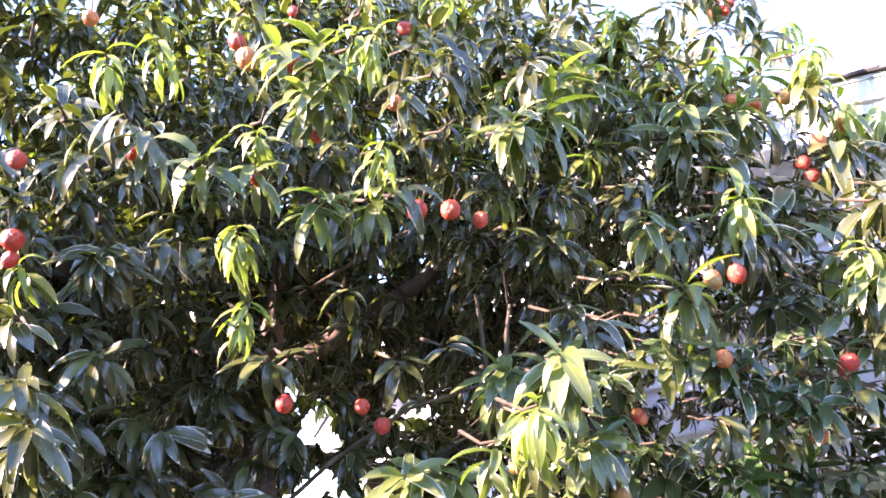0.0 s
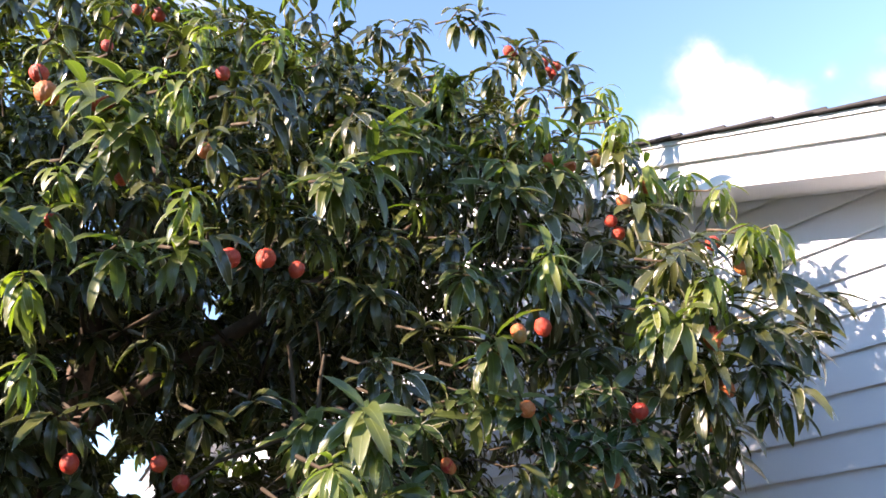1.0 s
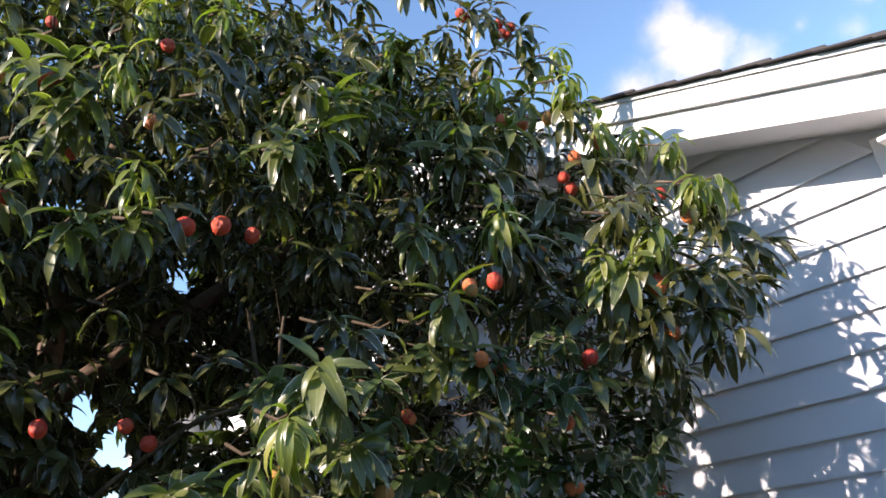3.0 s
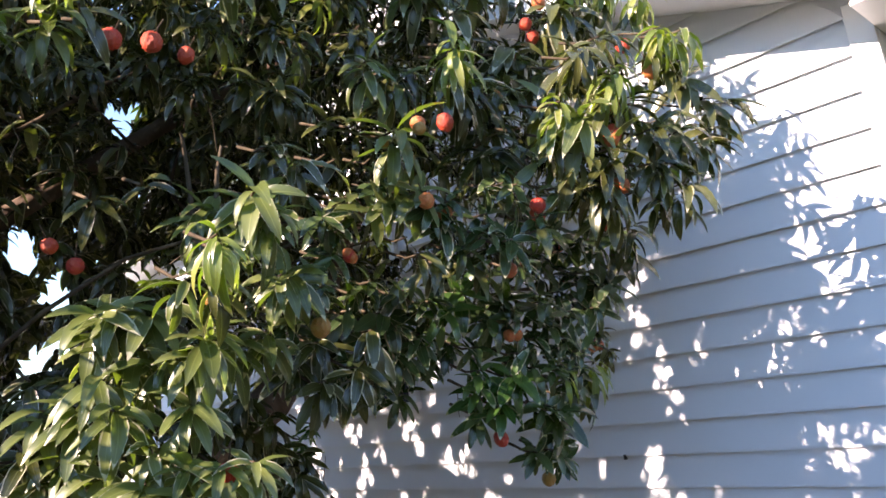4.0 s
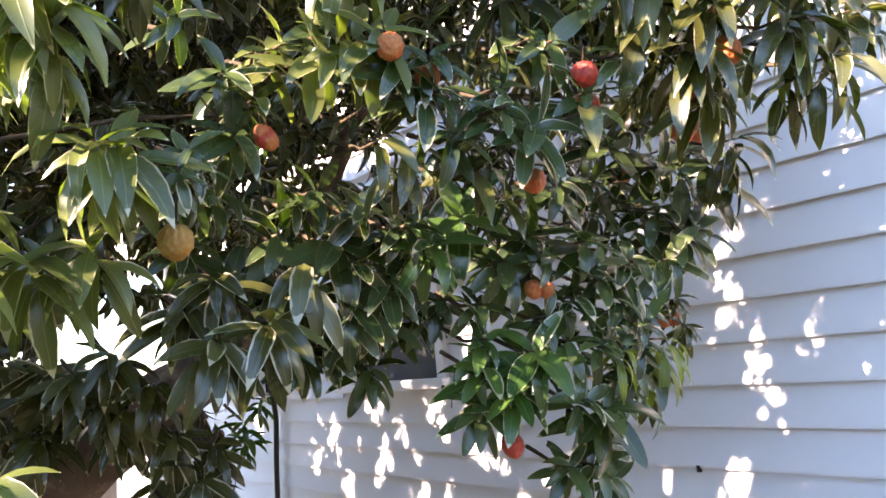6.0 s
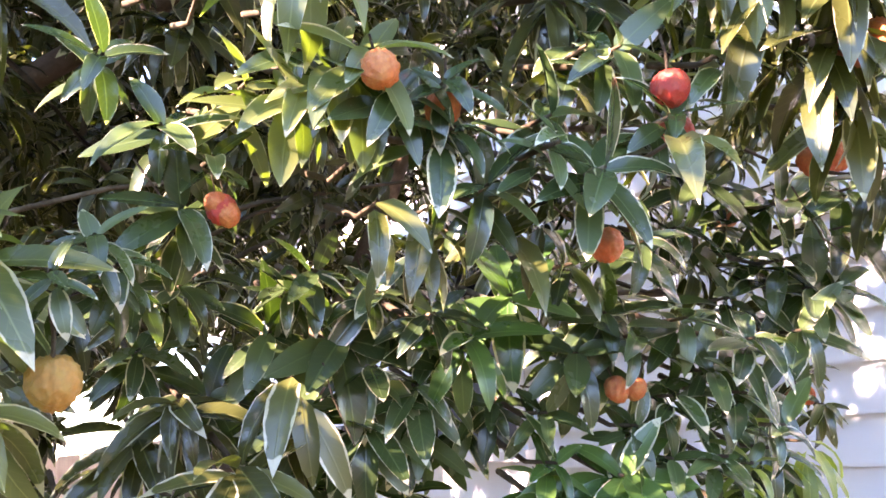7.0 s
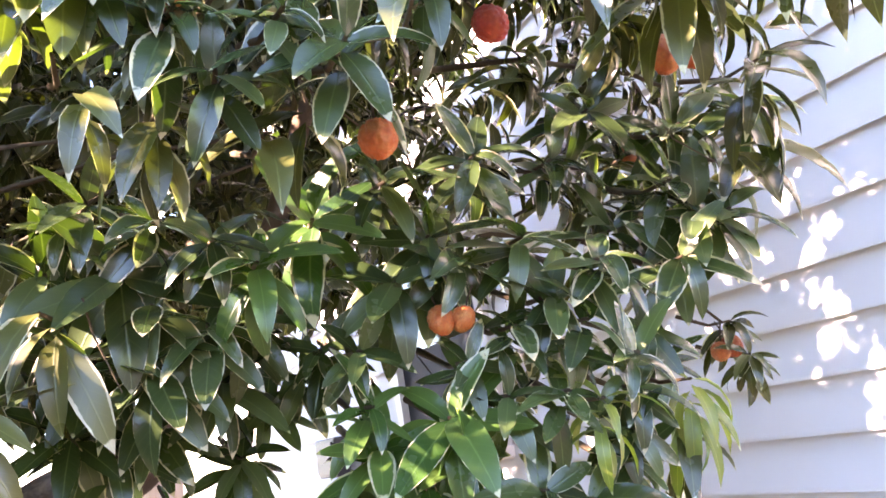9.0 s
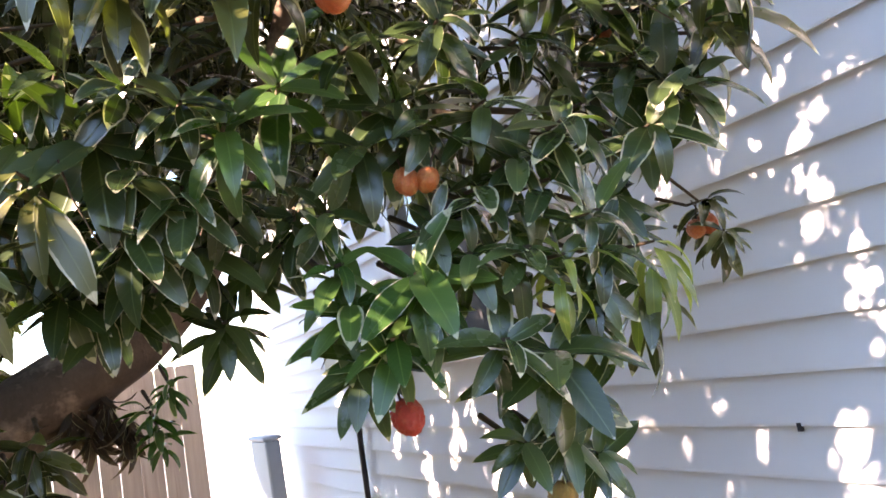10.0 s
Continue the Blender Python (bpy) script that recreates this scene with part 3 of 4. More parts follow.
SHAPES = [leaf_shape(5, c, f, w) for c, f, w in ((0.8, 0.40, 0.21), (1.2, 0.5, 0.20), (0.6, 0.30, 0.23), (1.5, 0.55, 0.18), (1.0, 0.45, 0.22))]
FINE = [leaf_shape(9, c, f, w, v) for c, f, w, v in ((0.45, 0.28, 0.27, 0.05), (0.85, 0.38, 0.25, 0.10), (0.25, 0.18, 0.29, 0.04), (1.15, 0.42, 0.24, 0.12), (0.65, 0.30, 0.28, 0.08))]
SLIM = [leaf_shape(5, c, f, w) for c, f, w in ((1.2, 0.4, 0.155), (1.6, 0.45, 0.145), (1.0, 0.35, 0.17), (1.9, 0.5, 0.14), (1.4, 0.4, 0.16))]
FINE_MATURE = [leaf_mesh("leaf", s, leaf_near) for s in FINE]
FINE_FRESH = [leaf_mesh("leaf", s, leaf_fresh_near) for s in FINE]
FINE_SUN_TINT = [leaf_mesh("leaf", s, leaf_sun_tint_near) for s in FINE]
FINE_YOUNG = [leaf_mesh("leaf", s, leaf_young_near) for s in SLIM]

# crown: rounded masses of foliage behind a gently curved front, trimmed by flat sides
# masses at x -0.06, y 5.1 and y 3.9 are added mainly to cast shade
MASSES = [((1.39, 2.05, 2.86), (1.35, 1.50, 1.10)), ((2.19, 1.00, 2.46), (0.55, 0.60, 0.85)), ((0.49, 1.80, 2.51), (1.00, 0.95, 1.05)),
          ((1.69, 1.50, 3.31), (0.95, 0.70, 0.60)), ((0.94, 1.20, 1.71), (0.50, 0.38, 0.45)), ((1.54, 1.00, 2.41), (0.70, 0.45, 0.60)),
          ((1.64, 1.15, 1.91), (0.30, 0.28, 0.26)), ((0.69, 1.30, 2.71), (0.60, 0.45, 0.70)), ((2.09, 0.84, 1.77), (0.22, 0.17, 0.30)), ((1.29, 1.05, 1.53), (0.30, 0.26, 0.32)), ((2.24, 0.75, 2.21), (0.32, 0.40, 0.45)), ((0.94, 3.60, 3.01), (1.05, 0.95, 0.90)), ((-0.06, 1.65, 2.31), (0.60, 0.58, 0.80)), ((1.39, 1.80, 1.99), (0.50, 0.70, 0.35)), ((1.24, 1.60, 1.61), (0.30, 0.50, 0.30)), ((1.09, 3.00, 2.51), (1.0, 0.9, 0.65)), ((0.85, 5.1, 2.95), (1.05, 1.15, 0.85)), ((0.65, 2.3, 1.49), (0.75, 1.1, 0.65)), ((0.55, 3.9, 1.95), (0.9, 1.0, 0.75))]
# wedges kept clear of leaves round and under the crown, planes (normal, distance) through camera positions
SIGHT_WEDGES = [
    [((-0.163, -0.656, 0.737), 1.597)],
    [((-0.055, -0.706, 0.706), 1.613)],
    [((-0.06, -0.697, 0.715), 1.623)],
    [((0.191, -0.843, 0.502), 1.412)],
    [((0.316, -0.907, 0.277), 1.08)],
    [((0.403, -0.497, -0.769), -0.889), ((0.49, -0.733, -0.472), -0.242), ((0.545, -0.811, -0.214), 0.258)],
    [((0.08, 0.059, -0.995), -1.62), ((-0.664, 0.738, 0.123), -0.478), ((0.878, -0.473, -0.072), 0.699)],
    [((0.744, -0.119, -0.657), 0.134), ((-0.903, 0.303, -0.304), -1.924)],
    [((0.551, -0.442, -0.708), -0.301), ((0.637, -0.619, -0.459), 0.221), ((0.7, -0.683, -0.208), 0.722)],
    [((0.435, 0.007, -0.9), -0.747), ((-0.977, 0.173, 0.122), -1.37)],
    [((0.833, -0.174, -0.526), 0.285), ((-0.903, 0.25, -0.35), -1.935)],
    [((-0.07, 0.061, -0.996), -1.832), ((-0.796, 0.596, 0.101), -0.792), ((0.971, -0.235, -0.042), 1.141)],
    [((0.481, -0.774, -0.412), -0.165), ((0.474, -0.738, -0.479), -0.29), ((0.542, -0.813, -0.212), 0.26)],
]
SIGHT_WEDGES = [(np.array([n for n, d in w]), np.array([d for n, d in w])) for w in SIGHT_WEDGES]


def front(x, z):
    """How far the face of the crown lies along y."""
    u, w = x - 1.5, z - 2.2
    return 0.782 -0.144 * u -0.243 * w -0.097 * u * u +0.066 * u * w +0.425 * w * w -0.002 * u * w * w +0.076 * u * u * w -0.093 * u ** 3


# openings through the foliage: two ends and the radius at each
GAPS = [
    ((0.78, 0.67, 1.98), (2.20, 4.54, 2.61), (0.031, 0.1)),
    ((0.79, 0.66, 1.99), (2.23, 4.48, 2.69), (0.028, 0.09)),
    ((0.80, 0.66, 1.95), (2.30, 4.53, 2.51), (0.022, 0.07)),
    ((0.78, 0.70, 1.90), (2.20, 4.72, 2.22), (0.027, 0.09)),
    ((0.79, 0.69, 1.91), (2.26, 4.65, 2.28), (0.023, 0.07)),
    ((0.77, 0.72, 1.88), (2.13, 4.80, 2.14), (0.029, 0.09)),
    ((0.60, 0.76, 2.02), (1.28, 5.00, 2.82), (0.017, 0.06)),
    ((0.56, 0.77, 2.03), (1.11, 5.07, 2.88), (0.025, 0.08)),
    ((0.59, 0.77, 2.00), (1.26, 5.05, 2.73), (0.018, 0.06)),
    ((1.18, 0.86, 1.96), (2.82, 4.33, 2.77), (0.026, 0.08)),
    ((1.14, 0.90, 1.97), (2.65, 4.49, 2.80), (0.027, 0.09)),
    ((1.18, 0.86, 1.95), (2.82, 4.35, 2.72), (0.018, 0.06)),
    ((1.12, 0.84, 2.25), (2.59, 4.26, 3.87), (0.021, 0.07)),
    ((1.10, 0.87, 2.22), (2.52, 4.35, 3.77), (0.02, 0.07)),
    ((1.09, 0.87, 2.26), (2.45, 4.38, 3.91), (0.02, 0.06)),
    ((0.98, 1.04, 2.03), (2.04, 5.03, 3.04), (0.032, 0.1)),
    ((0.98, 1.04, 2.05), (2.04, 5.01, 3.14), (0.031, 0.1)),
    ((0.99, 1.04, 2.00), (2.08, 5.02, 2.94), (0.021, 0.07)),
    ((1.52, 0.65, 2.03), (3.87, 3.23, 2.95), (0.026, 0.08)),
    ((1.54, 0.63, 2.00), (3.96, 3.17, 2.83), (0.022, 0.07)),
    ((1.55, 0.62, 2.00), (3.97, 3.15, 2.85), (0.03, 0.1)),
    ((0.98, 0.64, 2.54), (2.41, 3.77, 4.44), (0.013, 0.04)),
    ((0.98, 0.63, 2.55), (2.40, 3.73, 4.51), (0.018, 0.06)),
    ((0.96, 0.66, 2.54), (2.35, 3.82, 4.45), (0.013, 0.04)),
    ((1.81, 1.08, 2.04), (3.07, 4.83, 3.13), (0.024, 0.08)),
    ((1.79, 1.10, 1.99), (3.01, 4.92, 2.89), (0.015, 0.05)),
    ((1.77, 1.10, 2.03), (2.88, 4.95, 3.07), (0.015, 0.05)),
    ((1.51, 1.09, 1.90), (2.47, 5.20, 2.47), (0.027, 0.09)),
    ((1.51, 1.09, 1.94), (2.47, 5.17, 2.69), (0.021, 0.07)),
    ((1.55, 1.07, 1.88), (2.66, 5.10, 2.36), (0.016, 0.05)),
    ((1.60, 0.73, 1.98), (4.00, 3.57, 2.92), (0.022, 0.07)),
    ((1.58, 0.74, 2.01), (3.92, 3.62, 3.03), (0.023, 0.07)),
    ((1.55, 0.78, 1.99), (3.78, 3.78, 2.93), (0.031, 0.1)),
    ((1.64, 0.68, 2.01), (4.18, 3.37, 3.03), (0.024, 0.08)),
    ((1.62, 0.70, 2.03), (4.07, 3.46, 3.10), (0.016, 0.05)),
    ((1.61, 0.72, 1.96), (4.04, 3.54, 2.83), (0.015, 0.05)),
]
# places on the wall where sun comes through the crown: along the wall, height
SPOTS = [
    (3.67, 1.74), (3.72, 1.87), (2.98, 1.52), (2.96, 1.35), (3.01, 1.22), (2.55, 1.53), (2.3, 1.38), (2.18, 1.38),
    (3.3, 1.14), (2.68, 1.16), (2.49, 1.17), (2.08, 1.16), (1.09, 1.83), (1.14, 1.95), (1.03, 1.63), (1.03, 1.54),
    (0.89, 1.71), (0.62, 1.78), (0.52, 1.78), (0.62, 1.61), (0.76, 1.6), (1.14, 1.31), (1.17, 1.2), (1.09, 1.17),
    (1.41, 1.28), (0.47, 2.23), (0.62, 1.98), (0.57, 1.39), (2.26, 1.85), (3.43, 1.38), (3.07, 1.58), (2.83, 1.46),
    (1.27, 2.09), (1.32, 2.03), (1.23, 1.99), (1.17, 1.97), (1.06, 2.01), (1.11, 1.84), (1.15, 1.76), (1.04, 1.64),
    (1.04, 1.7), (1.18, 1.3), (1.13, 1.35), (1.2, 1.2), (1.41, 1.3), (1.35, 1.28), (3.02, 1.24), (3.34, 1.13),
    (3.61, 1.25), (4.33, 1.51), (1.08, 2.15), (1.17, 2.22), (1.35, 2.12), (1.05, 1.62), (0.63, 1.78), (0.52, 1.77),
    (0.65, 1.6), (0.53, 1.37), (0.44, 1.31), (0.4, 1.29), (1.16, 1.33), (1.16, 1.25), (1.11, 1.83), (0.29, 1.95),
    (0.62, 2.19), (0.47, 2.13),
]
for k, (wy, wz) in enumerate(SPOTS):
    for dy, dz, r in ((0.0, 0.0, 0.021), (0.04, -0.055, 0.016), (-0.03, -0.09, 0.018))[:2 + k % 2]:
        r *= 1.6 if wy > 1.9 else 1.0
        spot = np.array((WX, wy + dy, wz + dz))
        GAPS.append((tuple(spot), tuple(spot - 4.2 * np.array(SUN_DIR)), (r, r)))
speck = random.Random(21)
for k in range(80):
    spot = np.array((WX, speck.uniform(0.3, 3.7), speck.uniform(1.0, 2.15)))
    r = speck.uniform(0.011, 0.018) * (1.6 if spot[1] > 1.9 else 1.0)
    GAPS.append((tuple(spot), tuple(spot - 4.2 * np.array(SUN_DIR)), (r, r)))
# twigs that the sun reaches through breaks in the crown
for lit in ((1.62, 0.70, 2.08), (1.72, 0.70, 2.10), (1.50, 0.78, 2.12), (1.86, 0.64, 2.02), (1.90, 0.60, 2.10), (1.68, 0.92, 1.89), (1.32, 0.76, 1.95), (1.16, 0.80, 1.95),
            (1.10, 0.95, 1.85), (1.04, 0.95, 1.77), (0.87, 0.77, 2.39), (0.93, 0.72, 2.46), (0.85, 0.80, 2.66), (1.56, 0.59, 2.23), (2.10, 0.75, 1.80)):
    GAPS.append((lit, tuple(np.array(lit) - 3.5 * np.array(SUN_DIR)), (0.075, 0.10)))
GAP_A = np.array([g[0] for g in GAPS])
GAP_B = np.array([g[1] for g in GAPS])
GAP_R = np.array([g[2] for g in GAPS])


def open_gaps(rows):
    """Leave out the leaves that would close the openings."""
    m = np.array([r[0] for r in rows])
    good = np.ones(len(rows), dtype=bool)
    for s in (0.15, 0.5, 0.9):
        p = m[:, :3, 3] + s * m[:, :3, 1]
        for a, b, r in zip(GAP_A, GAP_B, GAP_R):
            d = b - a
            q = np.clip((p - a) @ d / (d @ d), 0, 1)
            good &= np.linalg.norm(a + q[:, None] * d - p, axis=1) > r[0] + (r[1] - r[0]) * q
    return [row for row, g in zip(rows, good) if g]


def inside(p):
    if not any(sum(((p[i] - c[i]) / r[i]) ** 2 for i in range(3)) < 1 for c, r in MASSES):
        return False
    if p[1] < front(p[0], p[2]) + (0.22 if p[2] < 2.55 else 0.10):
        return False
    if ((p[0] - 1.14) / 0.52) ** 2 + ((p[2] - 2.22) / 0.30) ** 2 < 1 and p[1] < front(p[0], p[2]) + 0.65:
        return False                        # a dark hollow under the overhanging upper boughs
    if p[0] > 1.5 and p[1] > 1.0 and p[2] < 1.74 + 0.2 * max(0.0, p[1] - 1.0):
        return False
    if any(np.all(n @ p > d - (0.06 if p[2] < 2.7 else 0.03)) for n, d in SIGHT_WEDGES):
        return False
    return True


rng = random.Random(11)
bulk, young, fresh, sun_tinted, twigs = [], [], [], [], []
HEART = np.array((1.3, 2.0, 2.5))
tries = count = 0
lo, hi = (-0.75, 0.4, 1.3), (2.75, 6.3, 3.95)
while count < 7200 and tries < 360000:
    tries += 1
    p = np.array([rng.uniform(a, b) for a, b in zip(lo, hi)])
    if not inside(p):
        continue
    outer = not inside(p + (p - HEART) * 0.14)
    if not outer and rng.random() < (0.12 if p[1] < 1.9 else 0.55):
        continue
    if p[0] > 1.45 and p[2] < 2.15 and (p[1] < front(p[0], p[2]) + 0.30 or rng.random() < 0.15):
        continue
    if p[0] > 1.7 and p[1] > 0.9 and rng.random() < 0.1:
        continue
    count += 1
    axis = (p - HEART) * (0.7, 1.2, 1.0) + np.array((0, 0, 0.55))
    axis = axis / np.linalg.norm(axis) + np.array([rng.uniform(-0.4, 0.4) for _ in range(3)])
    ls = rosette(rng, p, axis, rng.randint(12, 16), rng.uniform(0.075, 0.105) * (1.0 if p[1] < 2.3 else 1.35), 0.7)
    tgt = young if (outer and p[2] > 2.3 and rng.random() < 0.12) else bulk
    tgt += [(m, rng.randrange(len(SHAPES))) for m in ls]


def twig_points(tip, axis, length):
    a = Vector(axis).normalized()
    t = Vector(tip)
    return [t + Vector((-0.2 * a.x, 0.9, 0.25)) * length, t + Vector((-0.3 * a.x, 0.42, 0.02)) * length, t]


def twig_mesh(rows, sides=5):
    """Thin tapering twigs as one list of points and faces."""
    verts, faces = [], []
    for pts, r0, r1 in rows:
        base = len(verts)
        for i, p in enumerate(pts):
            d = (pts[min(i + 1, len(pts) - 1)] - pts[max(i - 1, 0)]).normalized()
            u = d.orthogonal().normalized()
            w = d.cross(u)
            r = r0 + (r1 - r0) * i / (len(pts) - 1)
            verts += [p + r * (math.cos(6.2832 * k / sides) * u + math.sin(6.2832 * k / sides) * w) for k in range(sides)]
        for i in range(len(pts) - 1):
            for k in range(sides):
                a, b = base + i * sides + k, base + i * sides + (k + 1) % sides
                faces.append((a, b, b + sides, a + sides))
    return verts, faces


def place(target, kind, rows):
    """Twig ends at given places: far ones join the foliage, near ones are twigs with leaves of their own."""
    for x, y, z, length in rows:
        tip = np.array((x, y - (rng.uniform(0.0, 0.05) if target == "FAR" else 0.0), z))
        axis = np.array((rng.uniform(-0.65, 0.1), -0.7, rng.uniform(0.3, 0.85)))
        if target == "NEAR":
            axis = np.array((rng.uniform(-0.5, 0.2), -0.95, rng.uniform(0.1, 0.65)))
        if kind == "Y":
            axis = np.array((rng.uniform(-0.5, 0.2), -0.5, rng.uniform(0.6, 1.0)))
        droop = {"M": 0.75, "S": 0.6, "H": 0.5, "Y": 0.75}[kind]
        spread = {"M": (20, 105), "S": (25, 105), "H": (20, 100), "Y": (45, 108)}[kind]
        n = rng.randint(12, 16) if kind != "Y" else rng.randint(14, 18)
        twig = twig_points(tip, axis, 0.13)
        if target == "FAR":
            length *= 0.95 if kind != "Y" else 0.80
            tgt = {"M": bulk, "H": fresh, "S": sun_tinted, "Y": young}[kind]
            tgt += [(m, rng.randrange(len(SHAPES))) for m in rosette(rng, tip, axis, n, length, droop, 0.05, spread)]
            if kind == "Y":
                bulk.extend((m, rng.randrange(len(SHAPES))) for m in rosette(rng, tip - 0.03 * axis + np.array((0, 0.02, -0.03)), axis, 7, length, 0.9, 0.04, (60, 110)))
            twigs.append((twig, 0.004, 0.0018))
        else:
            v, f = twig_mesh([(twig, 0.0045, 0.002)], 6)
            tw = keep(mesh_object("twig", v, f, twig_mat, smooth=True), tree_top)
            meshes = {"M": FINE_MATURE, "S": FINE_SUN_TINT, "H": FINE_FRESH, "Y": FINE_YOUNG}[kind]
            for m in rosette(rng, tip, axis, rng.randint(10, 13), length * 0.90, droop * 0.36, 0.04, (48, 106)):
                lf = new("leaf", meshes[rng.randrange(len(meshes))])
                lf.matrix_basis = Matrix(m.tolist())
                lf.parent = tw
                lf.matrix_parent_inverse = (tree_top.matrix_basis @ tw.matrix_parent_inverse @ tw.matrix_basis).inverted()


place("FAR", "Y", [(1.28, 0.91, 3.44, 0.087), (1.29, 0.92, 3.37, 0.094), (1.29, 0.93, 3.30, 0.093), (1.44, 0.90, 3.34, 0.089), (1.00, 1.11, 3.34, 0.090), (1.18, 1.11, 3.34, 0.087), (1.74, 0.89, 3.13, 0.110), (1.20, 0.86, 3.03, 0.097), (1.05, 0.95, 3.03, 0.074), (0.88, 0.70, 2.68, 0.092), (0.90, 0.66, 2.65, 0.080), (2.03, 0.80, 3.01, 0.141), (2.16, 0.62, 2.95, 0.120), (2.54, 0.87, 3.34, 0.129), (2.33, 0.67, 2.85, 0.134), (2.63, 0.71, 2.92, 0.149), (2.56, 0.58, 2.79, 0.129), (1.74, 0.67, 2.45, 0.143), (1.87, 0.72, 2.48, 0.131), (2.39, 0.40, 2.54, 0.150), (2.02, 0.42, 2.35, 0.128), (0.93, 0.72, 2.47, 0.094)])
place("FAR", "Y", [(0.57, 0.87, 2.68, 0.106), (0.49, 0.87, 2.64, 0.092), (0.73, 0.94, 2.37, 0.108), (1.09, 0.61, 1.99, 0.114), (0.76, 0.97, 2.24, 0.081), (1.74, 0.88, 3.08, 0.133), (1.94, 0.51, 2.31, 0.131), (1.17, 0.74, 2.01, 0.098), (1.77, 0.66, 2.49, 0.121), (2.05, 0.43, 2.38, 0.116), (2.29, 0.82, 1.71, 0.122), (2.19, 0.44, 2.14, 0.100), (2.31, 0.43, 2.54, 0.130)])
# kind S: outer twigs coloured lighter as if the sun lay on them
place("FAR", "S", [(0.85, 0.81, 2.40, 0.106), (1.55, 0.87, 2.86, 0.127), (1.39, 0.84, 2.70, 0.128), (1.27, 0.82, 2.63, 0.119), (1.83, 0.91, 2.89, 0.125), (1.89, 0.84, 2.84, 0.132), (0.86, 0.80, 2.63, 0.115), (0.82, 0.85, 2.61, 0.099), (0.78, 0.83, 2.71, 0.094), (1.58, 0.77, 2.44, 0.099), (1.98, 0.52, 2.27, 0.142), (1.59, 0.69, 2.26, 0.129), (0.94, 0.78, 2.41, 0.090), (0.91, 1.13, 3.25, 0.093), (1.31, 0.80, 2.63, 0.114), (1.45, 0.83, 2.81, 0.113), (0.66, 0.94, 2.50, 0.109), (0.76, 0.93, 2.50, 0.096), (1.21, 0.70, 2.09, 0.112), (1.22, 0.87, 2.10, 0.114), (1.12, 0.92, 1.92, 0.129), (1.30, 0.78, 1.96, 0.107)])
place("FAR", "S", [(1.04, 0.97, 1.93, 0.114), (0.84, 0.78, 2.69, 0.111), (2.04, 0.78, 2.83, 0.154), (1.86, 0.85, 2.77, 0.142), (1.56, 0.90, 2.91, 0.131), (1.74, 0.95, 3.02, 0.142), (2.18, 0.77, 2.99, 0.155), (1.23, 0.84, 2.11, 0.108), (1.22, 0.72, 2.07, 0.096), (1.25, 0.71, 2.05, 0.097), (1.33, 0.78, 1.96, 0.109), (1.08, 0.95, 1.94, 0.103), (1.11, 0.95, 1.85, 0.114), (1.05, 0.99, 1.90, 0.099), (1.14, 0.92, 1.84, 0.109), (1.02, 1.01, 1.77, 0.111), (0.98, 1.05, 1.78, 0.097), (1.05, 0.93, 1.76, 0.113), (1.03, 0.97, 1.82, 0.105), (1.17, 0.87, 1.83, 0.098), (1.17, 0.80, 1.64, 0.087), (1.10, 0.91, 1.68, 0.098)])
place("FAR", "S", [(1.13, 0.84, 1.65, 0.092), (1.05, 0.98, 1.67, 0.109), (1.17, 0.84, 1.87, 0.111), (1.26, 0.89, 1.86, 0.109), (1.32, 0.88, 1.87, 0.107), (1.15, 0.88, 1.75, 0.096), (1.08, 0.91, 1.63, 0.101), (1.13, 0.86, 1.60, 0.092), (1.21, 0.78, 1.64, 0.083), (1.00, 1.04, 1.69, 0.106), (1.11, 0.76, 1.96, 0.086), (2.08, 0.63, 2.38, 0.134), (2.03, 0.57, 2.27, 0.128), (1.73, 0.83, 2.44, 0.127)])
place("FAR", "M", [(1.83, 0.86, 3.37, 0.099), (1.88, 0.85, 3.35, 0.100), (1.70, 0.93, 3.32, 0.097), (2.13, 0.92, 3.38, 0.119), (2.40, 1.01, 3.57, 0.134), (2.53, 1.01, 3.51, 0.137), (1.94, 0.86, 3.21, 0.108), (1.51, 0.99, 3.13, 0.106), (1.45, 0.99, 3.20, 0.105), (1.75, 1.01, 3.26, 0.117), (1.75, 0.89, 3.05, 0.142), (1.88, 0.81, 2.74, 0.152), (2.12, 0.77, 2.82, 0.146), (2.13, 0.77, 2.60, 0.157), (1.95, 0.77, 2.67, 0.167), (2.04, 0.46, 2.46, 0.127), (2.56, 0.43, 2.37, 0.155), (2.47, 0.46, 2.25, 0.148), (2.42, 0.43, 2.43, 0.150), (2.12, 0.42, 2.32, 0.125), (2.04, 0.76, 2.45, 0.147), (1.74, 0.84, 2.49, 0.131)])
place("FAR", "M", [(1.05, 0.77, 2.77, 0.088), (1.25, 0.91, 2.94, 0.105), (1.05, 0.74, 2.67, 0.073), (0.82, 1.11, 3.30, 0.091), (0.89, 1.09, 3.37, 0.094), (0.77, 0.98, 3.07, 0.092), (0.92, 1.07, 3.15, 0.090), (0.83, 0.87, 2.84, 0.085), (0.94, 0.79, 2.83, 0.080), (1.15, 0.94, 3.08, 0.092), (1.31, 0.94, 2.94, 0.108), (1.52, 0.96, 3.02, 0.119), (2.24, 0.93, 3.27, 0.131), (2.35, 0.88, 3.22, 0.131), (2.15, 0.64, 2.84, 0.126), (1.59, 0.98, 3.28, 0.103), (1.37, 0.96, 3.24, 0.095), (1.41, 1.00, 3.11, 0.102), (1.63, 1.00, 3.08, 0.126), (2.00, 0.51, 2.19, 0.139), (2.17, 0.42, 2.16, 0.129), (2.05, 0.51, 2.13, 0.126)])
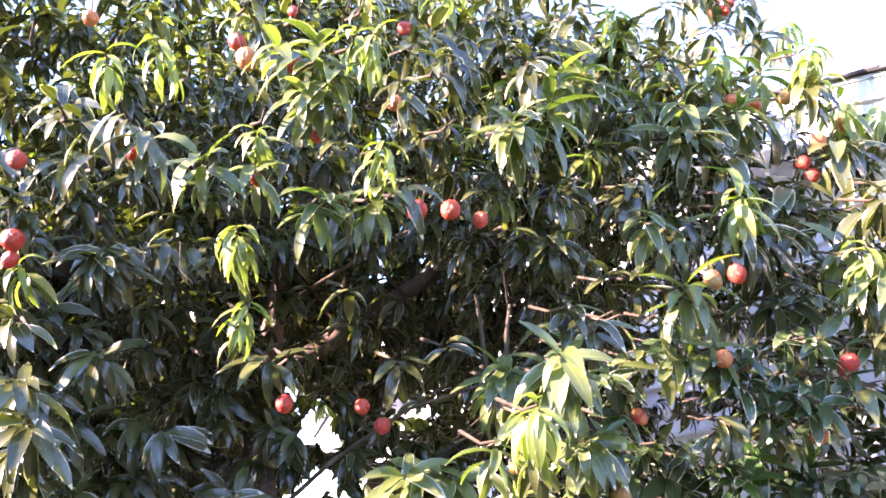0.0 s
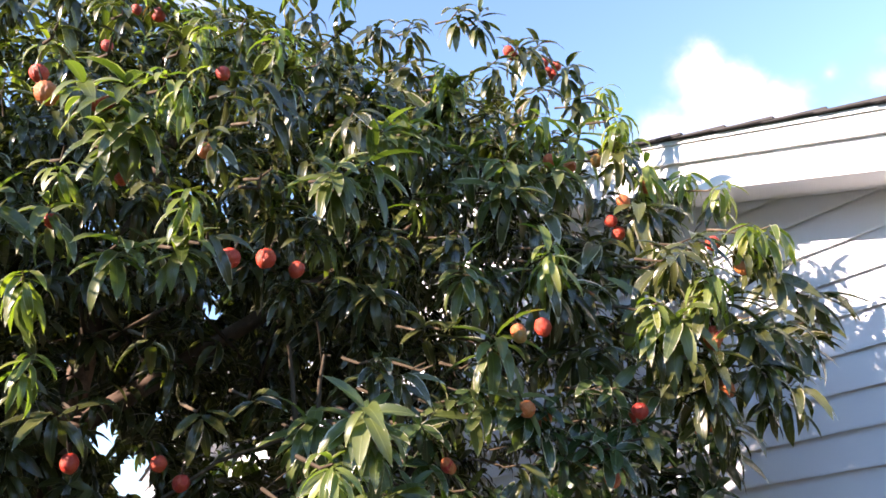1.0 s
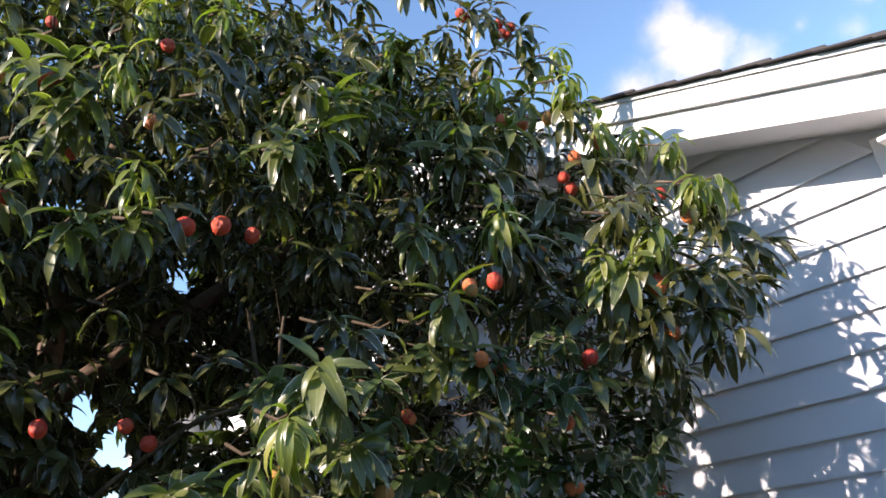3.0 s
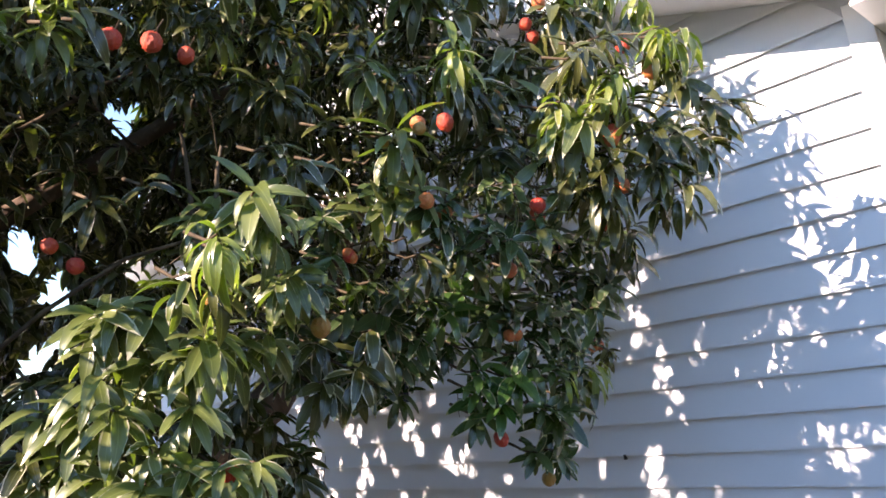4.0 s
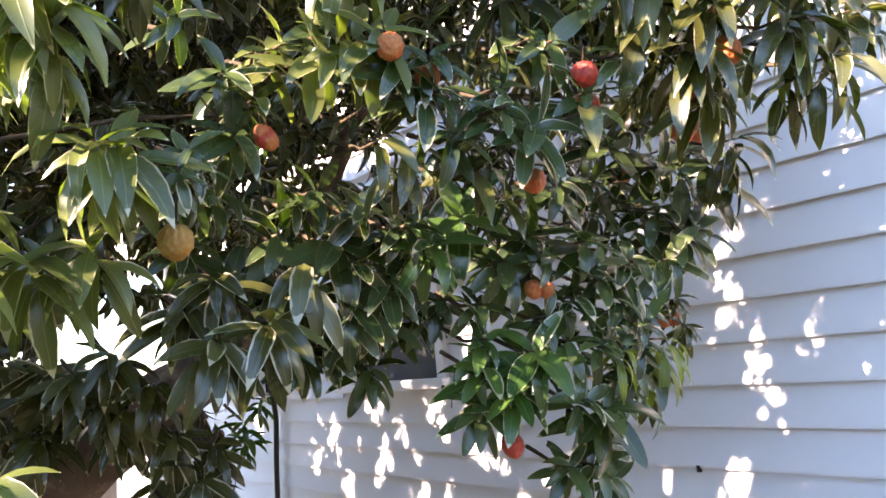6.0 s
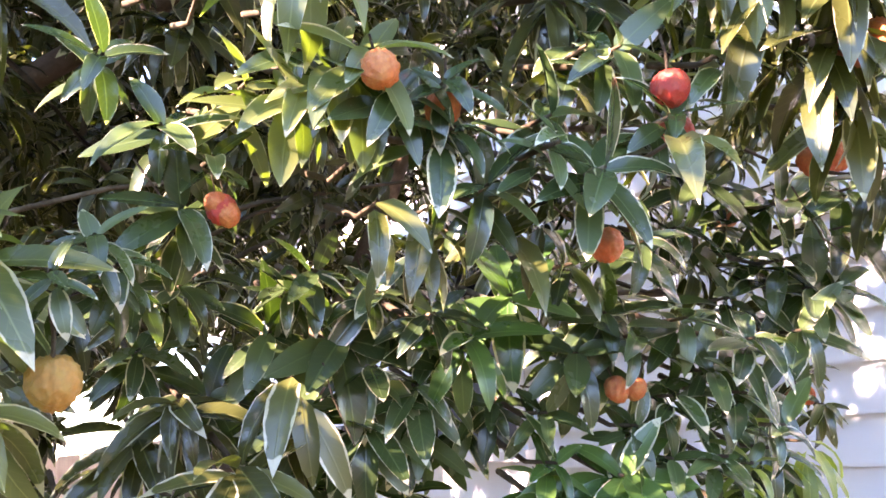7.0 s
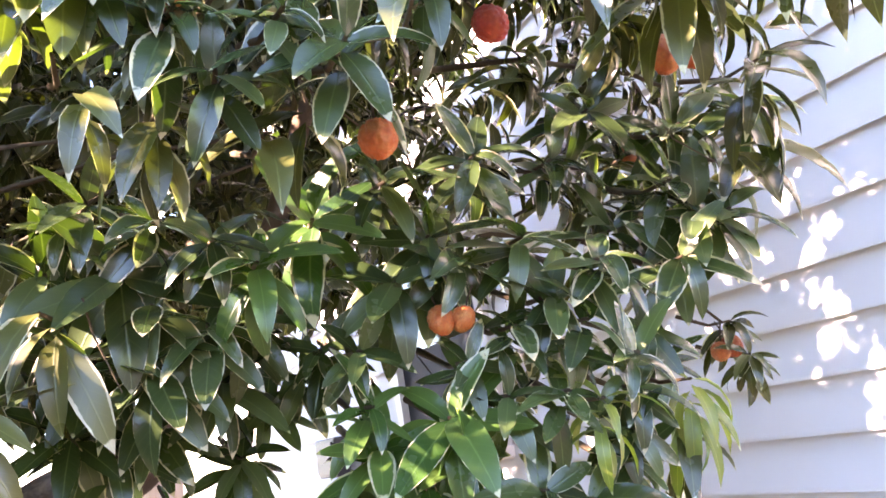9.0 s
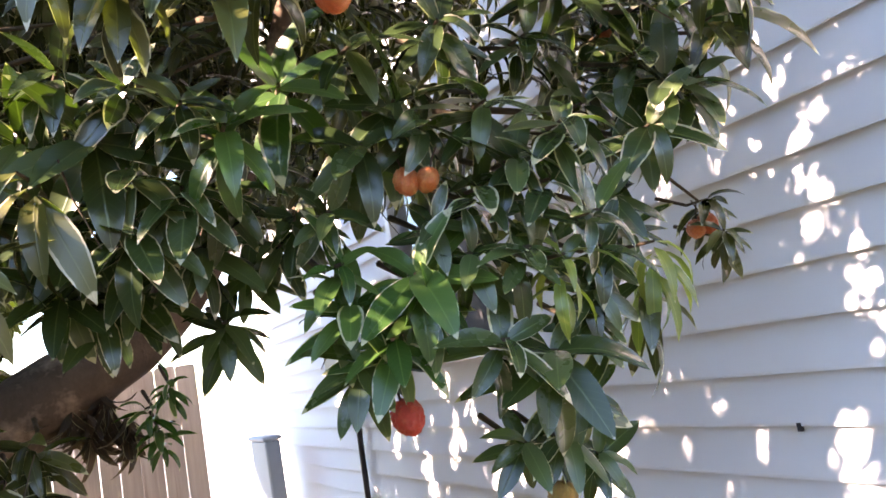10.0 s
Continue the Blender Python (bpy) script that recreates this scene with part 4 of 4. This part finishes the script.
place("FAR", "M", [(1.84, 0.72, 2.41, 0.156), (1.69, 0.93, 2.75, 0.125), (1.60, 0.87, 2.84, 0.122), (1.84, 0.85, 2.98, 0.126), (2.19, 0.67, 2.68, 0.141), (2.31, 0.67, 2.70, 0.138), (2.04, 0.56, 2.44, 0.131), (2.09, 0.73, 2.35, 0.145), (1.88, 0.70, 2.27, 0.138), (1.65, 0.87, 2.58, 0.116), (1.54, 0.98, 2.59, 0.116), (2.33, 0.48, 2.31, 0.137), (1.06, 0.74, 2.53, 0.081), (0.93, 0.68, 2.55, 0.079), (0.77, 1.10, 3.35, 0.090), (0.75, 0.94, 2.89, 0.080), (1.16, 0.87, 2.81, 0.097), (1.36, 0.84, 2.82, 0.110), (0.52, 0.85, 2.53, 0.099), (0.56, 0.86, 2.49, 0.090), (0.38, 0.92, 2.70, 0.083), (0.44, 0.95, 2.40, 0.089)])
place("FAR", "M", [(0.42, 0.99, 2.37, 0.089), (0.80, 0.97, 2.16, 0.096), (0.83, 0.96, 2.15, 0.086), (0.69, 1.04, 2.17, 0.097), (0.42, 0.99, 2.10, 0.091), (0.44, 0.98, 2.03, 0.093), (1.05, 0.95, 2.16, 0.098), (0.92, 0.91, 2.28, 0.095), (1.12, 0.77, 2.59, 0.095), (0.77, 0.88, 2.60, 0.091), (0.43, 0.90, 2.55, 0.080), (1.11, 0.89, 2.17, 0.097), (1.32, 0.90, 2.44, 0.105), (1.48, 0.99, 2.46, 0.122), (1.46, 0.81, 2.22, 0.111), (1.29, 0.72, 2.20, 0.100), (1.53, 0.86, 2.14, 0.120), (0.63, 0.88, 2.66, 0.093), (1.11, 0.81, 2.83, 0.104), (1.43, 0.99, 3.04, 0.128), (0.98, 0.77, 2.42, 0.093), (0.48, 0.88, 2.44, 0.087)])
place("FAR", "M", [(0.51, 0.95, 2.38, 0.086), (0.36, 0.96, 2.55, 0.086), (0.40, 1.01, 2.21, 0.086), (1.86, 0.67, 2.15, 0.121), (1.63, 0.75, 2.04, 0.120), (1.80, 0.78, 1.98, 0.127), (1.76, 0.69, 2.10, 0.111), (1.62, 0.93, 1.86, 0.113), (2.12, 0.81, 1.93, 0.125), (2.47, 0.76, 2.01, 0.147), (1.33, 0.74, 2.17, 0.099), (1.52, 0.85, 2.23, 0.115), (1.57, 0.76, 2.22, 0.113), (1.92, 0.70, 2.25, 0.114), (2.23, 0.42, 2.10, 0.128), (2.54, 0.44, 2.30, 0.131), (2.49, 0.43, 2.37, 0.122), (2.03, 0.46, 2.19, 0.121), (2.15, 0.54, 2.09, 0.123), (1.96, 0.77, 2.35, 0.128), (1.87, 0.59, 2.02, 0.111), (1.81, 0.72, 2.00, 0.114)])
place("FAR", "M", [(1.60, 0.82, 2.33, 0.113), (1.52, 0.87, 2.33, 0.105), (0.97, 1.10, 1.84, 0.090), (0.96, 1.10, 1.71, 0.107), (0.97, 1.09, 1.66, 0.106), (1.65, 0.78, 2.00, 0.097), (1.71, 0.75, 2.00, 0.098), (2.37, 0.64, 2.06, 0.122), (2.13, 0.42, 2.23, 0.111), (2.30, 0.44, 2.25, 0.120), (1.95, 0.47, 2.41, 0.107), (2.17, 0.72, 2.50, 0.130), (2.12, 0.79, 2.52, 0.131), (2.01, 0.78, 2.43, 0.124), (1.42, 1.16, 1.76, 0.093), (1.48, 1.18, 1.71, 0.097), (1.46, 1.21, 1.65, 0.097), (1.52, 1.22, 1.63, 0.089), (1.62, 1.15, 1.47, 0.100), (1.66, 1.12, 1.45, 0.089), (1.51, 1.19, 1.51, 0.097), (1.42, 1.17, 1.69, 0.093)])
place("FAR", "M", [(1.56, 1.20, 1.56, 0.089), (1.59, 1.19, 1.48, 0.089), (1.38, 1.20, 1.73, 0.093), (1.60, 1.22, 1.60, 0.080), (1.35, 1.30, 1.65, 0.097), (1.55, 0.90, 1.78, 0.113), (1.50, 0.95, 1.76, 0.113), (1.49, 1.02, 1.82, 0.104), (1.52, 0.98, 1.85, 0.104), (1.59, 1.43, 1.54, 0.101)])
place("FAR", "H", [(1.77, 1.50, 1.62, 0.06), (1.79, 1.50, 1.58, 0.06), (1.81, 1.50, 1.66, 0.055)])
place("NEAR", "M", [(1.488, 0.849, 2.106, 0.084), (1.507, 0.862, 2.028, 0.084), (1.539, 0.858, 2.080, 0.073), (1.424, 0.812, 1.984, 0.059), (1.448, 0.850, 1.968, 0.060), (1.385, 0.734, 1.935, 0.044), (1.662, 0.698, 2.094, 0.075), (1.717, 0.690, 2.064, 0.090), (1.745, 0.688, 2.008, 0.082), (1.834, 0.623, 2.010, 0.104), (1.896, 0.686, 2.185, 0.095), (1.885, 0.621, 2.143, 0.088), (1.909, 0.594, 2.059, 0.079), (1.828, 0.677, 2.084, 0.094), (1.993, 0.560, 2.132, 0.088), (1.696, 0.928, 1.904, 0.126), (1.720, 0.920, 1.867, 0.099), (1.985, 0.803, 1.900, 0.106), (2.010, 0.786, 1.868, 0.087), (1.945, 0.821, 1.855, 0.097), (2.128, 0.744, 1.787, 0.092), (2.273, 0.815, 1.781, 0.097)])
place("NEAR", "M", [(2.099, 0.757, 1.818, 0.078), (2.342, 0.774, 1.964, 0.105), (2.353, 0.755, 1.917, 0.116), (2.403, 0.743, 1.915, 0.109), (2.434, 0.810, 2.069, 0.129), (2.496, 0.743, 2.071, 0.127), (2.070, 0.754, 1.882, 0.099), (2.297, 0.849, 1.921, 0.112), (1.720, 0.936, 1.809, 0.100), (1.670, 0.967, 1.822, 0.100), (1.799, 0.986, 1.790, 0.101), (1.496, 1.029, 1.913, 0.071), (1.602, 0.766, 2.165, 0.079), (1.444, 0.883, 2.189, 0.075), (2.326, 0.874, 2.114, 0.111), (2.040, 0.772, 1.983, 0.094), (1.710, 0.685, 2.108, 0.077), (1.935, 0.892, 1.628, 0.094), (2.058, 0.778, 1.623, 0.096), (2.186, 0.888, 1.494, 0.085), (2.239, 0.897, 1.461, 0.080), (2.136, 0.903, 1.497, 0.084)])
place("NEAR", "M", [(2.217, 0.879, 1.537, 0.093), (2.130, 0.796, 1.602, 0.114), (1.631, 1.028, 1.837, 0.119), (1.770, 0.903, 1.840, 0.090), (1.832, 1.062, 1.708, 0.082), (1.896, 0.989, 1.787, 0.073), (1.898, 0.936, 1.809, 0.070), (1.860, 1.025, 1.770, 0.077), (2.406, 0.849, 1.992, 0.098), (2.320, 0.766, 1.858, 0.107), (2.149, 0.724, 1.849, 0.087), (2.061, 0.782, 1.792, 0.075), (2.162, 0.716, 1.743, 0.073), (2.333, 0.847, 1.744, 0.084), (2.212, 0.810, 1.632, 0.081), (1.646, 1.010, 1.757, 0.092), (1.690, 1.040, 1.730, 0.090), (1.734, 1.039, 1.752, 0.086), (1.769, 0.846, 1.913, 0.074), (1.723, 0.884, 1.946, 0.075), (1.665, 0.917, 1.977, 0.076), (1.942, 0.798, 1.960, 0.079)])
place("NEAR", "M", [(2.258, 0.895, 2.041, 0.096), (2.409, 0.909, 2.056, 0.104), (1.628, 0.977, 1.919, 0.090), (2.038, 0.787, 1.721, 0.070), (2.089, 0.750, 1.716, 0.075), (2.194, 0.786, 1.665, 0.082), (2.010, 0.807, 1.763, 0.065), (1.910, 0.849, 1.791, 0.064), (2.204, 0.772, 1.712, 0.076), (1.570, 1.041, 1.855, 0.100), (1.599, 1.068, 1.836, 0.092), (1.483, 0.956, 1.970, 0.068), (1.525, 0.957, 1.969, 0.070), (1.643, 0.951, 1.963, 0.074), (1.819, 0.936, 1.841, 0.090), (1.786, 0.626, 2.032, 0.063)])
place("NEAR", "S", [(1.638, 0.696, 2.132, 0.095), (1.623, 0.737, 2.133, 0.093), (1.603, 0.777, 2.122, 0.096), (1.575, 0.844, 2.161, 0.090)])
place("NEAR", "H", [(1.868, 0.832, 1.929, 0.112), (1.807, 0.836, 1.885, 0.091), (1.983, 0.814, 1.709, 0.112), (1.957, 0.840, 1.644, 0.091), (1.925, 0.872, 1.690, 0.087), (1.915, 0.851, 1.733, 0.075), (1.993, 0.824, 1.663, 0.075)])
place("NEAR", "Y", [(2.129, 0.747, 1.703, 0.087)])
place("FAR", "M", [(2.63, 0.98, 1.80, 0.075), (2.62, 0.97, 1.74, 0.07), (2.60, 0.84, 2.09, 0.075), (2.55, 0.85, 2.15, 0.085), (2.50, 0.90, 2.12, 0.085)])
for a, b in (((2.15, 0.95, 1.95), (2.62, 0.98, 1.80)), ((2.15, 1.05, 2.25), (2.60, 0.84, 2.11)), ((1.22, 0.90, 2.08), (1.20, 0.88, 2.27)), ((1.27, 0.91, 2.10), (1.31, 0.90, 2.26))):
    a, b = Vector(a), Vector(b)
    twigs.append(([a, a.lerp(b, 0.35) + Vector((0, 0, 0.05)), a.lerp(b, 0.7) + Vector((0, 0, 0.05)), b], 0.006, 0.0025))
leaf_bunch("foliage", open_gaps(bulk), SHAPES, leaf_bulk, tree_top, "dense dark green glossy leaves")
leaf_bunch("fresh_foliage", fresh, SHAPES, leaf_fresh, tree_top, "brighter green glossy leaves")
leaf_bunch("sunlit_foliage", sun_tinted, SHAPES, leaf_sun_tint, tree_top, "glossy outer-twig leaves, their green lightened to look sunlit")
leaf_bunch("young_foliage", young, SLIM, leaf_young, tree_top, "fresh yellow-green drooping leaves at twig ends")

dead = []
for x, y, z in ((1.69, 1.55, 1.59), (1.72, 1.56, 1.62), (1.75, 1.55, 1.58), (1.66, 1.55, 1.62), (1.71, 1.57, 1.66)):
    dead += [(m, rng.randrange(len(SLIM))) for m in rosette(rng, np.array((x, y, z)), np.array((0.1, -0.2, -1.0)), 22, 0.085, 1.2, 0.04, (10, 60))]
leaf_bunch("dead_foliage", dead, SLIM, leaf_dead, tree_top, "hanging clump of dry brown leaves under the limb")

# trunk and limbs
P, R = smooth_path([(1.05, 1.80, 0.0), (1.10, 1.76, 0.6), (1.22, 1.70, 1.15), (1.42, 1.63, 1.50)], [0.17, 0.14, 0.11, 0.085])
keep(tube("trunk", P, R, bark, None, 16, "", 0.16, 3), tree_top)
for pts, rad in (([(1.38, 1.64, 1.46), (1.56, 1.60, 1.62), (1.82, 1.60, 1.78), (2.02, 1.60, 2.05), (2.12, 1.40, 2.40)], [0.082, 0.072, 0.060, 0.030, 0.014]),
                 ([(1.14, 1.76, 0.8), (0.70, 1.95, 1.4), (0.45, 2.15, 2.1), (0.50, 1.8, 2.7)], [0.08, 0.05, 0.035, 0.025]),
                 ([(1.25, 1.70, 1.25), (1.05, 1.85, 1.9), (1.12, 1.9, 2.6), (1.3, 1.6, 3.3)], [0.07, 0.05, 0.035, 0.012]),
                 ([(1.06, 1.88, 2.3), (1.6, 1.6, 2.65), (2.0, 1.3, 2.9), (2.3, 1.0, 3.3)], [0.03, 0.024, 0.018, 0.008])):
    P, R = smooth_path(pts, rad)
    keep(tube("limb", P, R, bark, None, 12, "", 0.16, 4), tree_top)
for k in range(10):
    t = np.array((rng.uniform(0.5, 2.2), rng.uniform(1.1, 1.5), rng.uniform(2.1, 3.0)))
    if not inside(t):
        continue
    s = Vector((1.3 + rng.uniform(-0.4, 0.4), 1.6, t[2] - 0.35))
    e = Vector(t.tolist())
    mid = (s + e) / 2 + Vector((rng.uniform(-0.1, 0.1), rng.uniform(-0.1, 0.1), 0.08))
    twigs.append(([s, (s + mid) / 2 + Vector((0, 0, 0.02)), mid, (mid + e) / 2 + Vector((0, 0, 0.02)), e], 0.007, 0.003))
for k in range(24):
    x, z = rng.uniform(0.6, 2.2), rng.uniform(1.5, 2.9)
    s = Vector((x, front(x, z) + rng.uniform(-0.03, 0.12), z))
    e = s + Vector((rng.uniform(-0.10, 0.10), rng.uniform(-0.05, 0.02), rng.choice((-1, 1)) * rng.uniform(0.05, 0.10)))
    twigs.append(([s, s.lerp(e, 0.5) + Vector((rng.uniform(-0.02, 0.02), 0, rng.uniform(-0.02, 0.02))), e], 0.0013, 0.0007))
v, f = twig_mesh(twigs)
tagged(keep(mesh_object("twig_growth", v, f, twig_mat, smooth=True), tree_top), "thin brown twigs inside the crown", kind="stuff")


# ---- fruit ----
def fruit_mesh(seed, tall):
    """A rounded, faintly heart-shaped rind covered with low pointed bumps, one unit wide."""
    r = random.Random(seed)
    bm = bmesh.new()
    bmesh.ops.create_icosphere(bm, subdivisions=4, radius=0.5)
    seeds = []
    n = 120
    for i in range(n):
        z = 1 - 2 * (i + 0.5) / n
        a = 2.39996 * i + r.uniform(-0.2, 0.2)
        q = math.sqrt(1 - z * z)
        seeds.append((q * math.cos(a), q * math.sin(a), z))
    S = np.array(seeds)
    for v in bm.verts:
        d = v.co.normalized()
        near = np.partition(np.linalg.norm(S - np.array(d), axis=1), 1)[:2]
        b = 0.065 * max(0.0, 1 - near[0] / 0.17) ** 0.8 - 0.022 * max(0.0, 1 - (near[1] - near[0]) / 0.05)
        taper = 1.0 - 0.16 * max(0.0, -d.z) ** 2
        dent = 0.05 * max(0.0, d.z - 0.85) / 0.15
        v.co = Vector((d.x * taper, d.y * taper, d.z * tall)) * (0.5 + b - dent)
    me = bpy.data.meshes.new("fruit")
    bm.to_mesh(me)
    bm.free()
    me.polygons.foreach_set("use_smooth", [True] * len(me.polygons))
    return me


FRUITS = [fruit_mesh(s, t) for s, t in ((1, 1.12), (2, 1.2), (3, 1.05))]
RIPE = []
for me in FRUITS:
    for mat in (rind_red, rind_orange, rind_yellow):
        c = me.copy()
        c.materials.append(mat)
        RIPE.append(c)
stem_pts = [Vector((0, 0, 0.47)), Vector((0.05, 0, 0.95)), Vector((0.0, 0.04, 1.5))]
sv, sf = twig_mesh([(stem_pts, 0.05, 0.04)], 6)
stem_me = bpy.data.meshes.new("stem")
stem_me.from_pydata([tuple(q) for q in sv], [], sf)
stem_me.materials.append(twig_mat)


def fruit(kind, rows):
    for x, y, z, size in rows:
        ob = new("fruit", RIPE[3 * rng.randrange(3) + kind])
        s = size * rng.uniform(0.94, 1.06)
        ob.matrix_basis = pose(x, y, z, rng.uniform(-25, 25), rng.uniform(-25, 25), rng.uniform(0, 360)) @ Matrix.Diagonal((s, s, s, 1))
        keep(ob, tree_top)
        if kind == 2:
            ob["label"] = "unripe yellow fruit"
        st = new("stem", stem_me)
        st.parent = ob


# ripe red
fruit(0, [(2.482, 1.032, 3.553, 0.036), (2.511, 1.026, 3.503, 0.036), (2.495, 1.036, 3.515, 0.036), (2.533, 1.017, 3.544, 0.036), (2.463, 1.036, 3.498, 0.036), (2.117, 0.908, 3.375, 0.036), (2.154, 0.925, 3.385, 0.036), (1.045, 1.183, 3.252, 0.034), (0.984, 1.166, 3.230, 0.024), (2.193, 0.715, 2.626, 0.036), (1.704, 0.649, 2.279, 0.036), (2.034, 0.689, 2.094, 0.036), (0.862, 0.846, 2.545, 0.025), (0.808, 0.823, 2.678, 0.031), (0.870, 1.077, 3.394, 0.032), (0.893, 1.082, 3.384, 0.032), (0.902, 1.060, 3.401, 0.029), (0.886, 1.089, 3.367, 0.029), (1.042, 1.119, 3.409, 0.031), (2.230, 0.469, 2.498, 0.034), (2.051, 0.444, 2.276, 0.024), (0.388, 1.015, 2.344, 0.034), (0.388, 1.024, 2.312, 0.026), (0.380, 0.958, 2.464, 0.028)])
fruit(0, [(0.546, 0.861, 2.456, 0.022), (0.771, 0.923, 2.477, 0.023), (0.731, 0.929, 2.782, 0.032), (0.817, 0.812, 2.672, 0.028), (1.008, 0.735, 2.758, 0.027), (1.071, 0.857, 2.427, 0.036), (1.151, 0.862, 2.441, 0.036), (1.211, 0.847, 2.420, 0.028), (0.843, 0.999, 2.072, 0.029), (0.979, 0.964, 2.061, 0.029), (0.849, 0.926, 2.893, 0.022), (1.901, 0.586, 2.082, 0.036), (2.145, 0.569, 2.095, 0.036), (2.035, 0.436, 2.222, 0.036), (2.044, 0.427, 2.285, 0.028), (1.179, 0.788, 1.628, 0.035), (1.025, 0.978, 2.028, 0.028), (1.539, 0.839, 2.019, 0.028), (2.170, 0.713, 2.661, 0.036), (1.974, 0.879, 1.559, 0.034)])
# orange-red, half ripe
fruit(1, [(2.034, 0.778, 2.858, 0.036), (2.104, 0.763, 2.850, 0.036), (2.335, 0.671, 2.789, 0.036), (2.167, 0.656, 2.697, 0.036), (2.322, 0.454, 2.439, 0.036), (2.026, 0.439, 2.208, 0.036), (2.113, 0.514, 2.116, 0.036), (1.158, 0.865, 2.919, 0.022), (0.731, 0.855, 2.691, 0.036), (0.945, 0.680, 2.538, 0.026), (0.464, 0.883, 2.723, 0.026), (2.088, 0.473, 2.111, 0.036), (2.076, 0.491, 2.109, 0.036), (2.240, 0.651, 2.063, 0.036), (2.279, 0.644, 2.068, 0.036), (2.477, 0.956, 2.083, 0.036), (1.880, 0.683, 1.951, 0.033), (1.533, 0.836, 2.024, 0.022), (1.543, 0.834, 2.013, 0.022), (1.984, 0.805, 1.808, 0.026), (2.004, 0.794, 1.806, 0.025), (1.595, 0.626, 2.252, 0.032), (2.603, 0.982, 1.753, 0.032), (2.622, 0.973, 1.759, 0.032)])
fruit(1, [(1.635, 0.676, 2.102, 0.036), (1.718, 0.708, 2.089, 0.034)])
# yellow-green
fruit(2, [(2.138, 0.691, 2.841, 0.034), (1.601, 0.746, 2.251, 0.024), (1.168, 0.764, 1.923, 0.024), (1.389, 0.766, 1.860, 0.035), (1.346, 0.993, 1.817, 0.025), (2.191, 0.925, 1.417, 0.036), (1.587, 0.616, 2.237, 0.028)])
